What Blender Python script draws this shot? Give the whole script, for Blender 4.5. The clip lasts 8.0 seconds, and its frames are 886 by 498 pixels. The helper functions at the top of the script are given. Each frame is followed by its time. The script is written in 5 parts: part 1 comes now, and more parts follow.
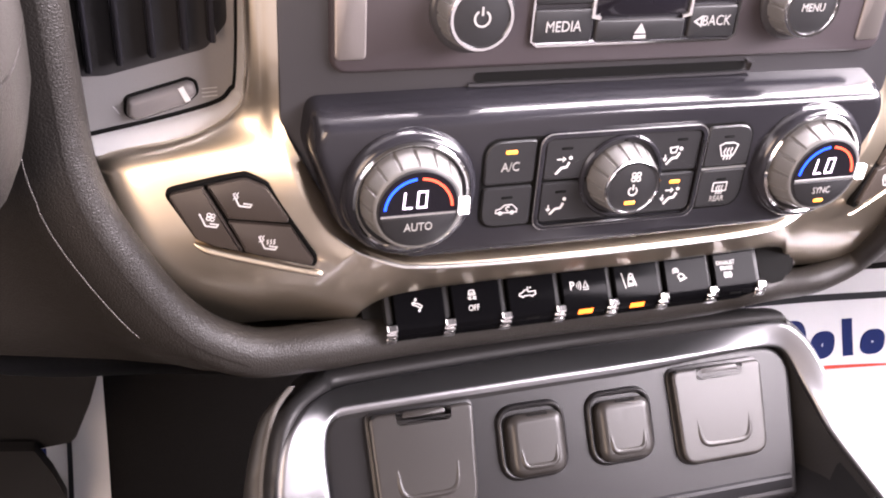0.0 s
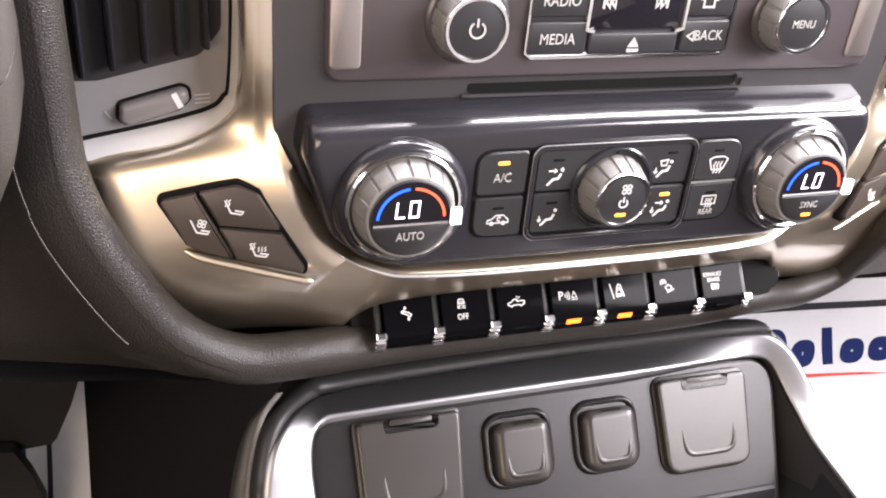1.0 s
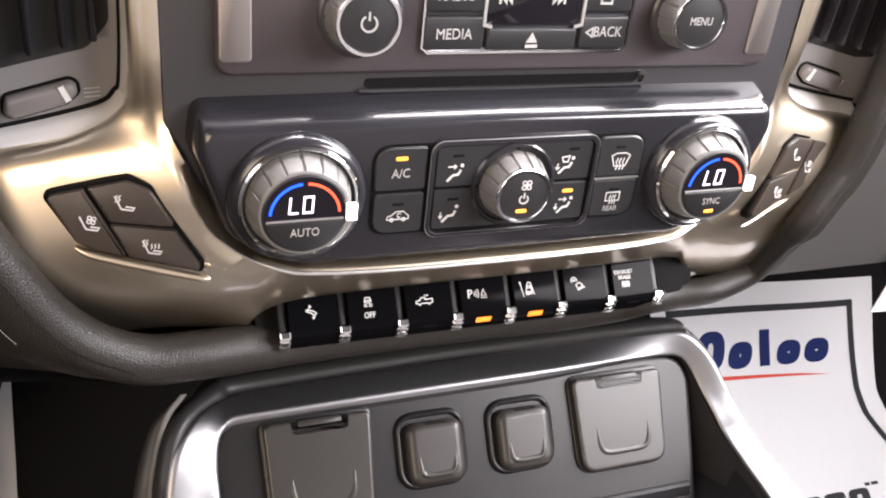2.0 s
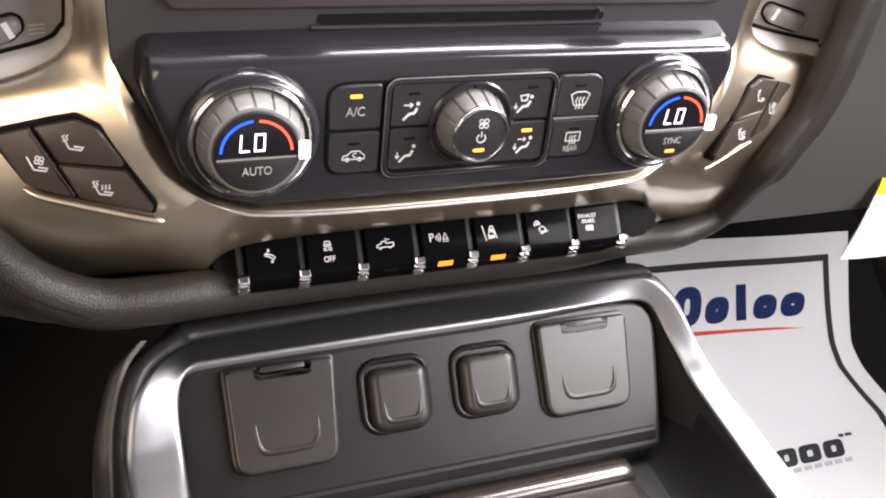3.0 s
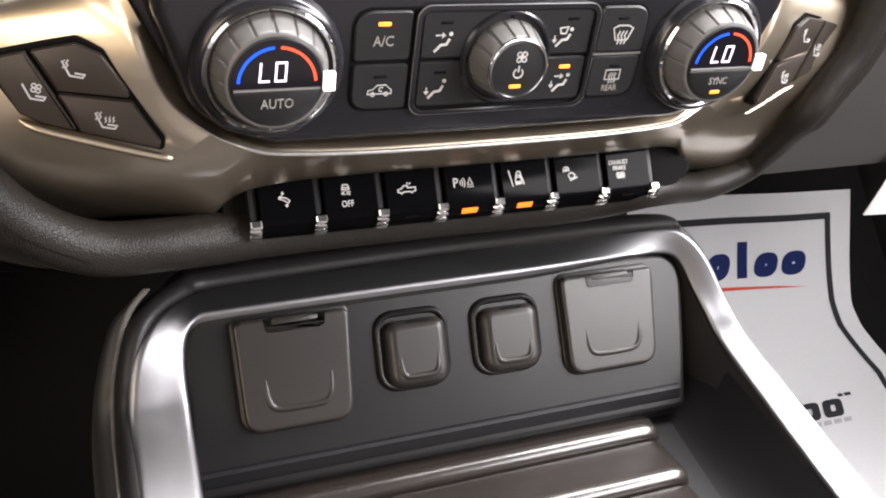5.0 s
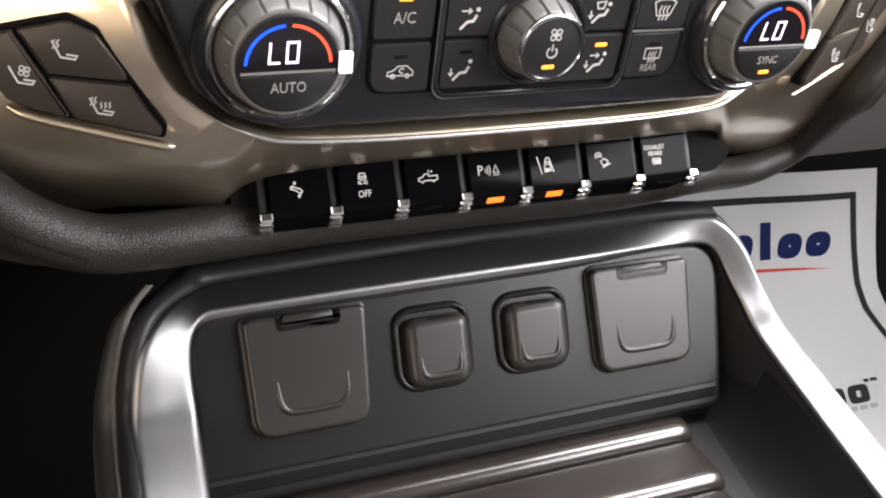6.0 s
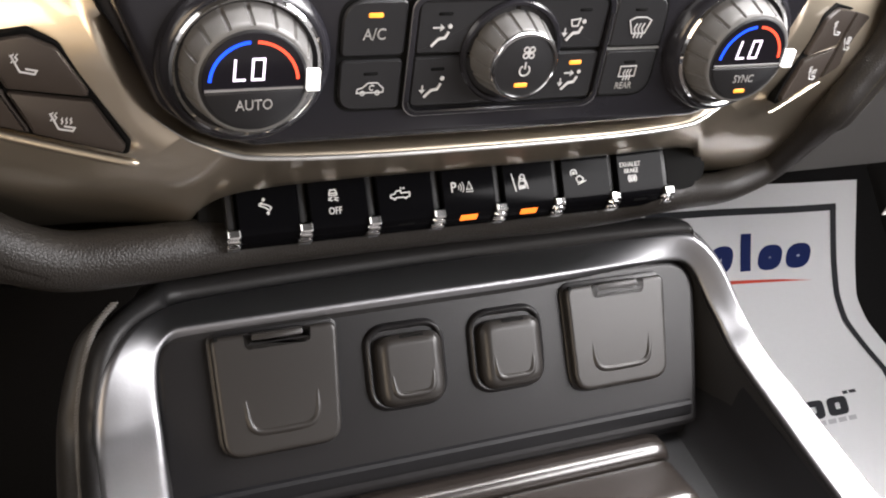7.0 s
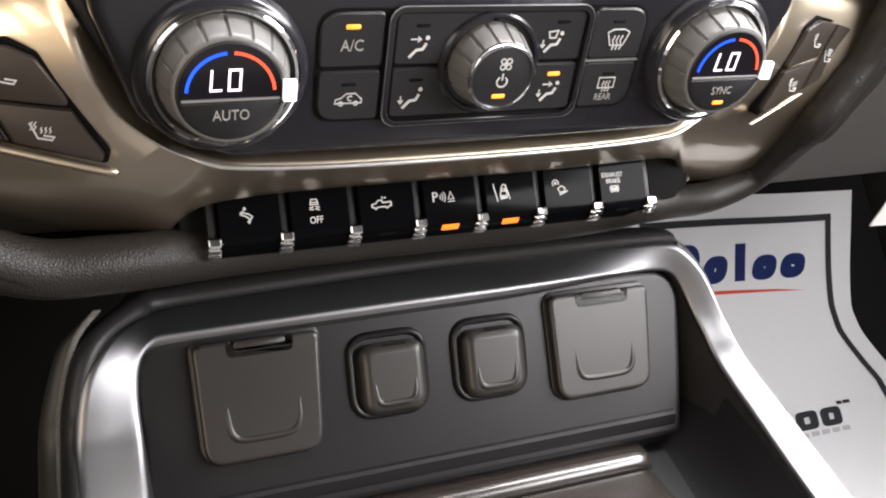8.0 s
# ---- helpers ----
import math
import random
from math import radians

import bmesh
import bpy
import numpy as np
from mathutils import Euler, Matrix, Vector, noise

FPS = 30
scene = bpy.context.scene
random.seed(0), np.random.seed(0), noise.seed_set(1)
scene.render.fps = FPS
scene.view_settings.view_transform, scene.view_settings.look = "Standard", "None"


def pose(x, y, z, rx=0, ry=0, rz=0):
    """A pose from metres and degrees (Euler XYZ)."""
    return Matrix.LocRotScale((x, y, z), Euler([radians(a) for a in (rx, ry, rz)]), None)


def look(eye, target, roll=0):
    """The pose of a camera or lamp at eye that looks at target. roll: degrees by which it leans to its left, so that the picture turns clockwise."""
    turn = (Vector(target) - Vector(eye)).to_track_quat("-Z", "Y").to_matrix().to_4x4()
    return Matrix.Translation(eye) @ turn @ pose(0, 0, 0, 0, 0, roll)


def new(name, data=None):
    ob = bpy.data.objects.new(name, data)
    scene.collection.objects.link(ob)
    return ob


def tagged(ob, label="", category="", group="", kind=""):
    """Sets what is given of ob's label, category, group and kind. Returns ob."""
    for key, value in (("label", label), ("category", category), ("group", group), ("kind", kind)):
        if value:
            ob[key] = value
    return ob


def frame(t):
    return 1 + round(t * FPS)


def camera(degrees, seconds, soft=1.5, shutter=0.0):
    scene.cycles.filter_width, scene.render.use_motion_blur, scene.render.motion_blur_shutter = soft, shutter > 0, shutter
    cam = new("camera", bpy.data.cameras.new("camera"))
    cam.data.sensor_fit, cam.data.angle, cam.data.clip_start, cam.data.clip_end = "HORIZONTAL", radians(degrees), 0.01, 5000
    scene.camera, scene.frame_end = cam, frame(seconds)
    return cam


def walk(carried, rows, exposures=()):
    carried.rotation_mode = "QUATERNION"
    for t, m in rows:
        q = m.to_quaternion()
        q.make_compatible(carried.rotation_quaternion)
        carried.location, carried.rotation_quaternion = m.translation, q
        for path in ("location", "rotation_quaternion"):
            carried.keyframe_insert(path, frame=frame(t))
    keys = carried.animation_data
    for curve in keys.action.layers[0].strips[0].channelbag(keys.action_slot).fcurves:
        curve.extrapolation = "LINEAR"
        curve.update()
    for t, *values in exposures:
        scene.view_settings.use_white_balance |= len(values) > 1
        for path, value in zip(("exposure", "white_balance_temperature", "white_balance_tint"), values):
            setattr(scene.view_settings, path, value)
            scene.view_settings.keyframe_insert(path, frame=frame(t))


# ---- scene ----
cam = camera(50.76, 8.0, soft=2.0, shutter=0.0)
PATH = [
    (0, -0.17722, -0.28649, 0.74920, -19.239, -33.298, 5.137),
    (0.5, -0.18003, -0.28774, 0.75202, -19.950, -33.135, 6.188),
    (1, -0.18074, -0.28429, 0.75180, -20.568, -33.067, 6.637),
    (1.5, -0.17065, -0.28397, 0.75174, -22.147, -32.676, 7.559),
    (1.7, -0.16483, -0.28664, 0.75096, -22.835, -32.216, 7.883),
    (3, -0.14633, -0.29858, 0.73993, -24.662, -34.233, 8.155),
    (3.5, -0.14952, -0.29594, 0.73572, -25.487, -35.901, 8.933),
    (4, -0.15312, -0.29214, 0.73099, -26.289, -36.353, 9.662),
    (4.5, -0.15552, -0.28589, 0.72608, -26.698, -36.243, 10.065),
    (6, -0.14870, -0.24899, 0.70694, -26.042, -38.279, 9.634),
    (6.5, -0.14593, -0.24245, 0.70658, -26.773, -38.440, 10.282),
    (7, -0.14180, -0.24361, 0.70798, -27.166, -37.796, 10.675),
    (7.5, -0.13686, -0.24576, 0.71051, -27.140, -37.517, 10.880),
    (8, -0.13510, -0.24748, 0.71072, -26.934, -37.316, 10.756),
]
EXPOSURES = [(0.0, 1.9, 6500, 28), (0.5, 1.84, 6500, 23), (1.0, 1.74, 6500, 20), (1.7, 1.5, 6500, 18), (3.0, 1.2, 6500, 16), (4.5, 0.97, 6500, 15), (6.0, 0.74, 6500, 14), (8.0, 0.74, 6500, 13)]
walk(cam, [(t, pose(x, y, z, 90 + pitch, 0, yaw) @ pose(0, 0, 0, 0, 0, roll)) for t, x, y, z, yaw, pitch, roll in PATH], EXPOSURES)

# ---- light ----
world = bpy.data.worlds.new("showroom")
scene.world = world
world.use_nodes = True
wn, wl = world.node_tree.nodes, world.node_tree.links.new
# a lit hall: bright above, dimmer towards the ground
coord = wn.new("ShaderNodeTexCoord")
split = wn.new("ShaderNodeSeparateXYZ")
wl(coord.outputs["Generated"], split.inputs["Vector"])
fade = wn.new("ShaderNodeMapRange")
fade.inputs["From Min"].default_value = -0.4
fade.inputs["From Max"].default_value = 0.9
fade.inputs["To Min"].default_value = 0.16
fade.inputs["To Max"].default_value = 0.8
wl(split.outputs["Z"], fade.inputs["Value"])
wn["Background"].inputs["Color"].default_value = (1.0, 0.975, 0.95, 1)
wl(fade.outputs["Result"], wn["Background"].inputs["Strength"])


def area_lamp(name, eye, target, width, height, watts, colour):
    data = bpy.data.lights.new(name, "AREA")
    data.shape, data.size, data.size_y, data.energy, data.color = "RECTANGLE", width, height, watts, colour
    ob = new(name, data)
    ob.matrix_world = look(eye, target)
    return ob


area_lamp("windscreen_light", (0.42, 0.31, 1.19), (0.34, 0.0, 0.60), 1.5, 0.6, 80, (1.0, 0.99, 0.98))
area_lamp("passenger_door_light", (0.82, -0.36, 1.02), (0.2, -0.05, 0.5), 1.2, 0.34, 19.5, (1.0, 0.99, 0.98))
area_lamp("driver_door_light", (-0.95, -0.35, 1.05), (-0.15, 0.0, 0.6), 0.6, 0.5, 1.2, (1.0, 0.95, 0.87))
# warm fill lamp added behind left to brighten the bezel's left side
area_lamp("rear_left_bezel_fill", (-0.84, -0.98, 0.84), (-0.18, 0.0, 0.58), 0.62, 0.55, 4.2, (1.0, 0.79, 0.54))

# ---- drawing units: one unit is 0.82 mm; the origin lies between the two temperature knobs ----
U = 0.00082
FLOOR = 700.0


def world_point(x, y, z):
    return Vector((x * U, y * U, (z + FLOOR) * U))


def slab_frame(x, y, z, recline):
    """A frame with its face towards the cabin: local x right, y up the face, z out of it."""
    return Matrix.Translation(world_point(x, y, z)) @ Matrix.Rotation(radians(90 - recline), 4, "X")


def flat_frame(x, y, z):
    return Matrix.Translation(world_point(x, y, z))


# ---- materials ----
def material(name, base, rough=0.5, metal=0.0, grain=0.0, grain_size=600.0, vary=0.12, coat=0.0, spec=0.5, stain=18.0, stretch=None, rough_vary=0.12):
    mat = bpy.data.materials.new(name)
    mat.use_nodes = True
    nt = mat.node_tree
    n, link = nt.nodes, nt.links.new
    b = n["Principled BSDF"]
    b.inputs["Metallic"].default_value = metal
    b.inputs["Specular IOR Level"].default_value = spec
    b.inputs["Coat Weight"].default_value = coat
    b.inputs["Coat Roughness"].default_value = 0.04
    tc = n.new("ShaderNodeTexCoord")
    mp = n.new("ShaderNodeMapping")
    link(tc.outputs["Object"], mp.inputs["Vector"])
    if stretch:
        mp.inputs["Scale"].default_value = stretch
    big = n.new("ShaderNodeTexNoise")
    big.inputs["Scale"].default_value = stain
    big.inputs["Detail"].default_value = 5
    link(tc.outputs["Object"], big.inputs["Vector"])
    fine = n.new("ShaderNodeTexNoise")
    fine.inputs["Scale"].default_value = grain_size
    fine.inputs["Detail"].default_value = 3
    link(mp.outputs["Vector"], fine.inputs["Vector"])
    mix = n.new("ShaderNodeMix")
    mix.data_type = "RGBA"
    lo = [c * (1 - vary) for c in base]
    hi = [min(1, c * (1 + vary)) for c in base]
    mix.inputs["A"].default_value = (*lo, 1)
    mix.inputs["B"].default_value = (*hi, 1)
    add = n.new("ShaderNodeMath")
    add.operation = "MULTIPLY_ADD"
    add.inputs[1].default_value = 0.5
    link(fine.outputs["Fac"], add.inputs[0])
    half = n.new("ShaderNodeMath")
    half.operation = "MULTIPLY"
    half.inputs[1].default_value = 0.5
    link(big.outputs["Fac"], half.inputs[0])
    link(half.outputs[0], add.inputs[2])
    link(add.outputs[0], mix.inputs["Factor"])
    link(mix.outputs["Result"], b.inputs["Base Color"])
    ramp = n.new("ShaderNodeMapRange")
    ramp.inputs["To Min"].default_value = max(0.02, rough * (1 - rough_vary))
    ramp.inputs["To Max"].default_value = min(1, rough * (1 + rough_vary))
    link(big.outputs["Fac"], ramp.inputs["Value"])
    link(ramp.outputs["Result"], b.inputs["Roughness"])
    if grain:
        bump = n.new("ShaderNodeBump")
        bump.inputs["Strength"].default_value = grain
        bump.inputs["Distance"].default_value = 0.0004
        link(fine.outputs["Fac"], bump.inputs["Height"])
        link(bump.outputs["Normal"], b.inputs["Normal"])
    return mat


def leather_material(name, base, rough):
    mat = material(name, base, rough, grain=0.0, vary=0.15, spec=0.3)
    n, link = mat.node_tree.nodes, mat.node_tree.links.new
    tc = n["Texture Coordinate"]
    vor = n.new("ShaderNodeTexVoronoi")
    vor.feature = "DISTANCE_TO_EDGE"
    vor.inputs["Scale"].default_value = 800
    link(tc.outputs["Object"], vor.inputs["Vector"])
    cap = n.new("ShaderNodeMath")
    cap.operation = "MINIMUM"
    cap.inputs[1].default_value = 0.25
    link(vor.outputs["Distance"], cap.inputs[0])
    bump = n.new("ShaderNodeBump")
    bump.inputs["Strength"].default_value = 0.55
    bump.inputs["Distance"].default_value = 0.0006
    link(cap.outputs[0], bump.inputs["Height"])
    link(bump.outputs["Normal"], n["Principled BSDF"].inputs["Normal"])
    return mat


def glow_material(name, colour, strength):
    mat = bpy.data.materials.new(name)
    mat.use_nodes = True
    b = mat.node_tree.nodes["Principled BSDF"]
    b.inputs["Base Color"].default_value = (*[c * 0.6 for c in colour], 1)
    b.inputs["Roughness"].default_value = 0.3
    b.inputs["Emission Color"].default_value = (*colour, 1)
    b.inputs["Emission Strength"].default_value = strength
    return mat


SOFT = leather_material("soft_dash_skin", (0.0165, 0.0146, 0.013), 0.4)
SOFT_LOW = material("grained_lower_plastic", (0.016, 0.0155, 0.0158), 0.45, grain=0.3, grain_size=900, spec=0.3)
STACK = material("charcoal_satin_plastic", (0.034, 0.033, 0.036), 0.3, grain=0.05, grain_size=1500, rough_vary=0.2)
GLOSS = material("dark_gloss_plastic", (0.017, 0.0165, 0.020), 0.17, grain=0.02, grain_size=1500, rough_vary=0.25)
PIANO = material("satin_black", (0.0025, 0.0025, 0.003), 0.12, vary=0.2, spec=0.03)
BUTTON = material("matt_black_button", (0.016, 0.016, 0.0175), 0.42, grain=0.08, grain_size=2500, spec=0.4)
SEAT_BUTTON = material("warm_dark_button", (0.039, 0.0305, 0.0252), 0.4, grain=0.08, grain_size=2500)
KNOB = material("graphite_knob_rubber", (0.125, 0.122, 0.118), 0.38, metal=0.0, grain=0.06, grain_size=2000)
BEZEL = material("champagne_metallic_paint", (0.665, 0.575, 0.445), 0.36, metal=1.0, grain=0.0, grain_size=4000, coat=1.0, vary=0.04)
BEZEL.node_tree.nodes["Principled BSDF"].inputs["Coat Roughness"].default_value = 0.03
BEZEL.node_tree.nodes["Principled BSDF"].inputs["Coat IOR"].default_value = 1.75
SATIN = material("satin_silver_trim", (0.72, 0.71, 0.70), 0.3, metal=0.85, grain=0.05, grain_size=900, stretch=(0.12, 1, 1), vary=0.05, coat=0.2)
STRIP = material("brushed_end_strip", (0.42, 0.38, 0.36), 0.38, metal=0.9, grain=0.05, grain_size=900, stretch=(1, 0.12, 1), vary=0.05)
SLIDER = material("grey_slider", (0.16, 0.15, 0.15), 0.32, grain=0.05, grain_size=1500)
VENT_TRIM = material("satin_vent_trim", (0.74, 0.73, 0.72), 0.4, metal=0.5, grain=0.04, grain_size=900, vary=0.04)
FRAME = material("brushed_silver_frame", (0.25, 0.25, 0.26), 0.42, metal=1.0, grain=0.06, grain_size=900, vary=0.05)
CLIP = material("polished_clip", (0.86, 0.86, 0.86), 0.14, metal=1.0, vary=0.03)
CHROME = material("chrome", (0.85, 0.85, 0.86), 0.08, metal=1.0, vary=0.03)
LID = material("warm_grey_soft_lid", (0.019, 0.0169, 0.0154), 0.36, grain=0.12, grain_size=1800, spec=0.4)
OUTLET = material("outlet_panel_plastic", (0.008, 0.0075, 0.008), 0.36, grain=0.12, grain_size=1500, spec=0.28)
TRAY = material("tray_plastic", (0.008, 0.008, 0.009), 0.5, grain=0.2, grain_size=1200, spec=0.2)
RIB = material("glossy_brown_rib", (0.022, 0.018, 0.0158), 0.26, grain=0.03, grain_size=900, stretch=(0.06, 1, 1), spec=0.8)
WHITE = material("white_print", (0.56, 0.56, 0.56), 0.5, vary=0.03)
PRINT = material("pale_grey_print", (0.31, 0.305, 0.30), 0.5, vary=0.05)
GREY_PRINT = material("grey_print", (0.36, 0.36, 0.36), 0.5, vary=0.05)
THROAT = material("vent_throat", (0.016, 0.015, 0.016), 0.6, spec=0.3)
DIVIDER = material("dark_grey_divider", (0.011, 0.011, 0.0115), 0.4, grain=0.1, grain_size=1500, spec=0.25)
SLOT = material("slot_black", (0.004, 0.004, 0.004), 0.8, spec=0.1)
PAPER = material("paper_mat", (0.7, 0.7, 0.71), 0.6, grain=0.1, grain_size=220, vary=0.04, stain=6)
PAPER_BLACK = material("black_ink", (0.035, 0.036, 0.04), 0.5, spec=0.15)
PAPER_BLUE = material("blue_ink", (0.012, 0.022, 0.1), 0.5, spec=0.15)
PAPER_RED = material("red_ink", (0.62, 0.08, 0.05), 0.5, spec=0.15)
PAPER_GREY = material("pale_grey_ink", (0.45, 0.45, 0.47), 0.5, spec=0.15)
YELLOW = material("yellow_ink", (0.80, 0.62, 0.03), 0.5)
CARPET = material("black_carpet", (0.009, 0.0085, 0.0085), 0.95, grain=0.9, grain_size=450, vary=0.35, spec=0.1)
GLOVE = material("grey_lower_dash", (0.050, 0.048, 0.047), 0.55, grain=0.3, grain_size=900)
LINER = material("headliner_cloth", (0.03, 0.029, 0.028), 0.9, grain=0.3, grain_size=700)
REAR = material("rear_seat_cloth", (0.15, 0.14, 0.135), 0.8, grain=0.3, grain_size=500)
TRIM = material("door_trim", (0.018, 0.017, 0.016), 0.6, grain=0.3, grain_size=700)
THREAD = material("grey_thread", (0.12, 0.114, 0.107), 0.8)
LCD = material("display_glass", (0.010, 0.009, 0.012), 0.07, vary=0.1)
GLOW_WHITE = glow_material("lit_digits", (0.95, 0.84, 1.0), 1.3)
GLOW_BLUE = glow_material("lit_blue", (0.01, 0.075, 1.0), 1.3)
GLOW_RED = glow_material("lit_red", (1.0, 0.09, 0.04), 0.95)
GLOW_AMBER = glow_material("lit_amber", (1.0, 0.34, 0.035), 1.2)
GLOW_ORANGE = glow_material("lit_orange", (1.0, 0.21, 0.02), 1.05)
MARK = glow_material("lit_pointer", (1.0, 0.98, 0.96), 0.9)


# ---- building ----
def thing(name, m, label, category, group="", kind=""):
    ob = new(name)
    ob.empty_display_size = 0.02
    ob.matrix_world = m
    return tagged(ob, label, category, group, kind)


class Shape:
    """Vertices and faces in drawing units, in the frame of the thing."""

    def __init__(self):
        self.v, self.f = [], []

    def grid(self, curves, closed=False):
        base, n = len(self.v), len(curves[0])
        for c in curves:
            self.v += [tuple(p) for p in c]
        for i in range(len(curves) - 1):
            for j in range(n if closed else n - 1):
                k = (j + 1) % n
                self.f.append((base + i * n + j, base + i * n + k, base + (i + 1) * n + k, base + (i + 1) * n + j))
        return base

    def cap(self, first, n, flip=False):
        r = list(range(first, first + n))
        self.f.append(tuple(reversed(r)) if flip else tuple(r))

    def raised(self, outline, profile, bottom=True):
        """A closed outline raised through rows of (inset, height)."""
        rings = [[(x, y, h) for x, y in inset(outline, d)] for d, h in profile]
        n = len(outline)
        base = self.grid(rings, closed=True)
        self.cap(base + (len(rings) - 1) * n, n)
        if bottom:
            self.cap(base, n, flip=True)
        return self

    def box(self, x0, x1, y0, y1, z0, z1, r=0.6):
        w, h = x1 - x0, y1 - y0
        rr = min(r, w * 0.3, h * 0.3, abs(z1 - z0) * 0.45)
        return self.raised(rrect((x0 + x1) / 2, (y0 + y1) / 2, w, h, rr * 1.5, 3), [(0, z0), (0, z1 - rr), (rr * 0.3, z1 - rr * 0.3), (rr, z1)])

    def lathe(self, profile, n=64, cx=0.0, cy=0.0, wobble=None, caps=True):
        rings = []
        for r, h in profile:
            rings.append([(cx + r * math.cos(a), cy + r * math.sin(a), h) for a in (2 * math.pi * k / n for k in range(n))])
        base = self.grid(rings, closed=True)
        if caps:
            self.cap(base + (len(rings) - 1) * n, n)
        return self

    def ribbon(self, pts, width, z0, z1, closed=False):
        """A flat stroke along a polyline."""
        p = [Vector((x, y)) for x, y in pts]
        n = len(p)
        left, right = [], []
        for i in range(n):
            a = p[i - 1] if (i or closed) else p[i]
            b = p[(i + 1) % n] if (i < n - 1 or closed) else p[i]
            d1, d2 = (p[i] - a), (b - p[i])
            d1 = d1.normalized() if d1.length > 1e-6 else d2.normalized()
            d2 = d2.normalized() if d2.length > 1e-6 else d1
            t = (d1 + d2)
            t = t.normalized() if t.length > 1e-4 else d1
            nrm = Vector((-t.y, t.x))
            k = width / 2 / max(0.5, abs(nrm.dot(Vector((-d1.y, d1.x)))))
            left.append(p[i] + nrm * k)
            right.append(p[i] - nrm * k)
        rows = [[(q.x, q.y, z0) for q in left], [(q.x, q.y, z1) for q in left], [(q.x, q.y, z1) for q in right], [(q.x, q.y, z0) for q in right]]
        if closed:
            rows = [r + r[:1] for r in rows]
        self.grid([list(c) for c in rows])
        return self

    def prism(self, pts, z0, z1):
        return self.raised(pts, [(0, z0), (0, z1)])

    def sweep(self, path, section, up=(0, 0, 1), closed_section=True, scale=None):
        """Carry a section (across, up) along a path of points."""
        p = [Vector(q) for q in path]
        curves = []
        for i, q in enumerate(p):
            t = (p[min(i + 1, len(p) - 1)] - p[max(i - 1, 0)]).normalized()
            side = t.cross(Vector(up)).normalized()
            top = side.cross(t).normalized()
            s = scale[i] if scale else 1.0
            curves.append([tuple(q + side * a * s + top * b * s) for a, b in section])
        base = self.grid(curves, closed=closed_section)
        n = len(section)
        if closed_section:
            self.cap(base, n, flip=True)
            self.cap(base + (len(curves) - 1) * n, n)
        return self


def inset(outline, d):
    if not d:
        return list(outline)
    out, n = [], len(outline)
    for i in range(n):
        a, b, c = Vector(outline[i - 1]), Vector(outline[i]), Vector(outline[(i + 1) % n])
        e1, e2 = (b - a), (c - b)
        e1 = e1.normalized() if e1.length > 1e-9 else e2.normalized()
        e2 = e2.normalized() if e2.length > 1e-9 else e1
        n1, n2 = Vector((-e1.y, e1.x)), Vector((-e2.y, e2.x))
        m = n1 + n2
        m = m.normalized() if m.length > 1e-6 else n1
        k = d / max(0.4, m.dot(n1))
        out.append((b.x + m.x * k, b.y + m.y * k))
    return out


def rrect(cx, cy, w, h, r, n=6):
    r = min(r, w / 2 - 0.01, h / 2 - 0.01)
    out = []
    for sx, sy, a0 in ((1, -1, -90), (1, 1, 0), (-1, 1, 90), (-1, -1, 180)):
        ox, oy = cx + sx * (w / 2 - r), cy + sy * (h / 2 - r)
        for k in range(n + 1):
            a = radians(a0 + 90 * k / n)
            out.append((ox + r * math.cos(a), oy + r * math.sin(a)))
    return out


def fillet(pts, radii, n=6):
    """A polygon (anticlockwise) with rounded corners."""
    out, m = [], len(pts)
    for i in range(m):
        a, b, c = Vector(pts[i - 1]), Vector(pts[i]), Vector(pts[(i + 1) % m])
        r = radii[i] if isinstance(radii, (list, tuple)) else radii
        d1, d2 = (a - b), (c - b)
        l1, l2 = d1.length, d2.length
        d1, d2 = d1.normalized(), d2.normalized()
        cut = min(r / max(0.05, math.tan(d1.angle(d2) / 2)), l1 * 0.48, l2 * 0.48)
        p0, p1 = b + d1 * cut, b + d2 * cut
        for k in range(n + 1):
            t = k / n
            q = p0 * (1 - t) ** 2 + b * 2 * t * (1 - t) + p1 * t * t
            out.append((q.x, q.y))
    return out


def circle(cx, cy, r, n=32, a0=0.0, a1=360.0):
    full = abs(a1 - a0) >= 360
    return [(cx + r * math.cos(radians(a0 + (a1 - a0) * k / (n if full else n - 1))), cy + r * math.sin(radians(a0 + (a1 - a0) * k / (n if full else n - 1)))) for k in range(n)]


def spline(pts, per=8):
    """A smooth curve through points of any dimension."""
    p = [np.array(q, float) for q in pts]
    out = []
    for i in range(len(p) - 1):
        a, b, c, d = p[max(i - 1, 0)], p[i], p[i + 1], p[min(i + 2, len(p) - 1)]
        for k in range(per):
            t = k / per
            out.append(0.5 * ((2 * b) + (c - a) * t + (2 * a - 5 * b + 4 * c - d) * t * t + (3 * b - a - 3 * c + d) * t ** 3))
    out.append(p[-1])
    return [tuple(q) for q in out]


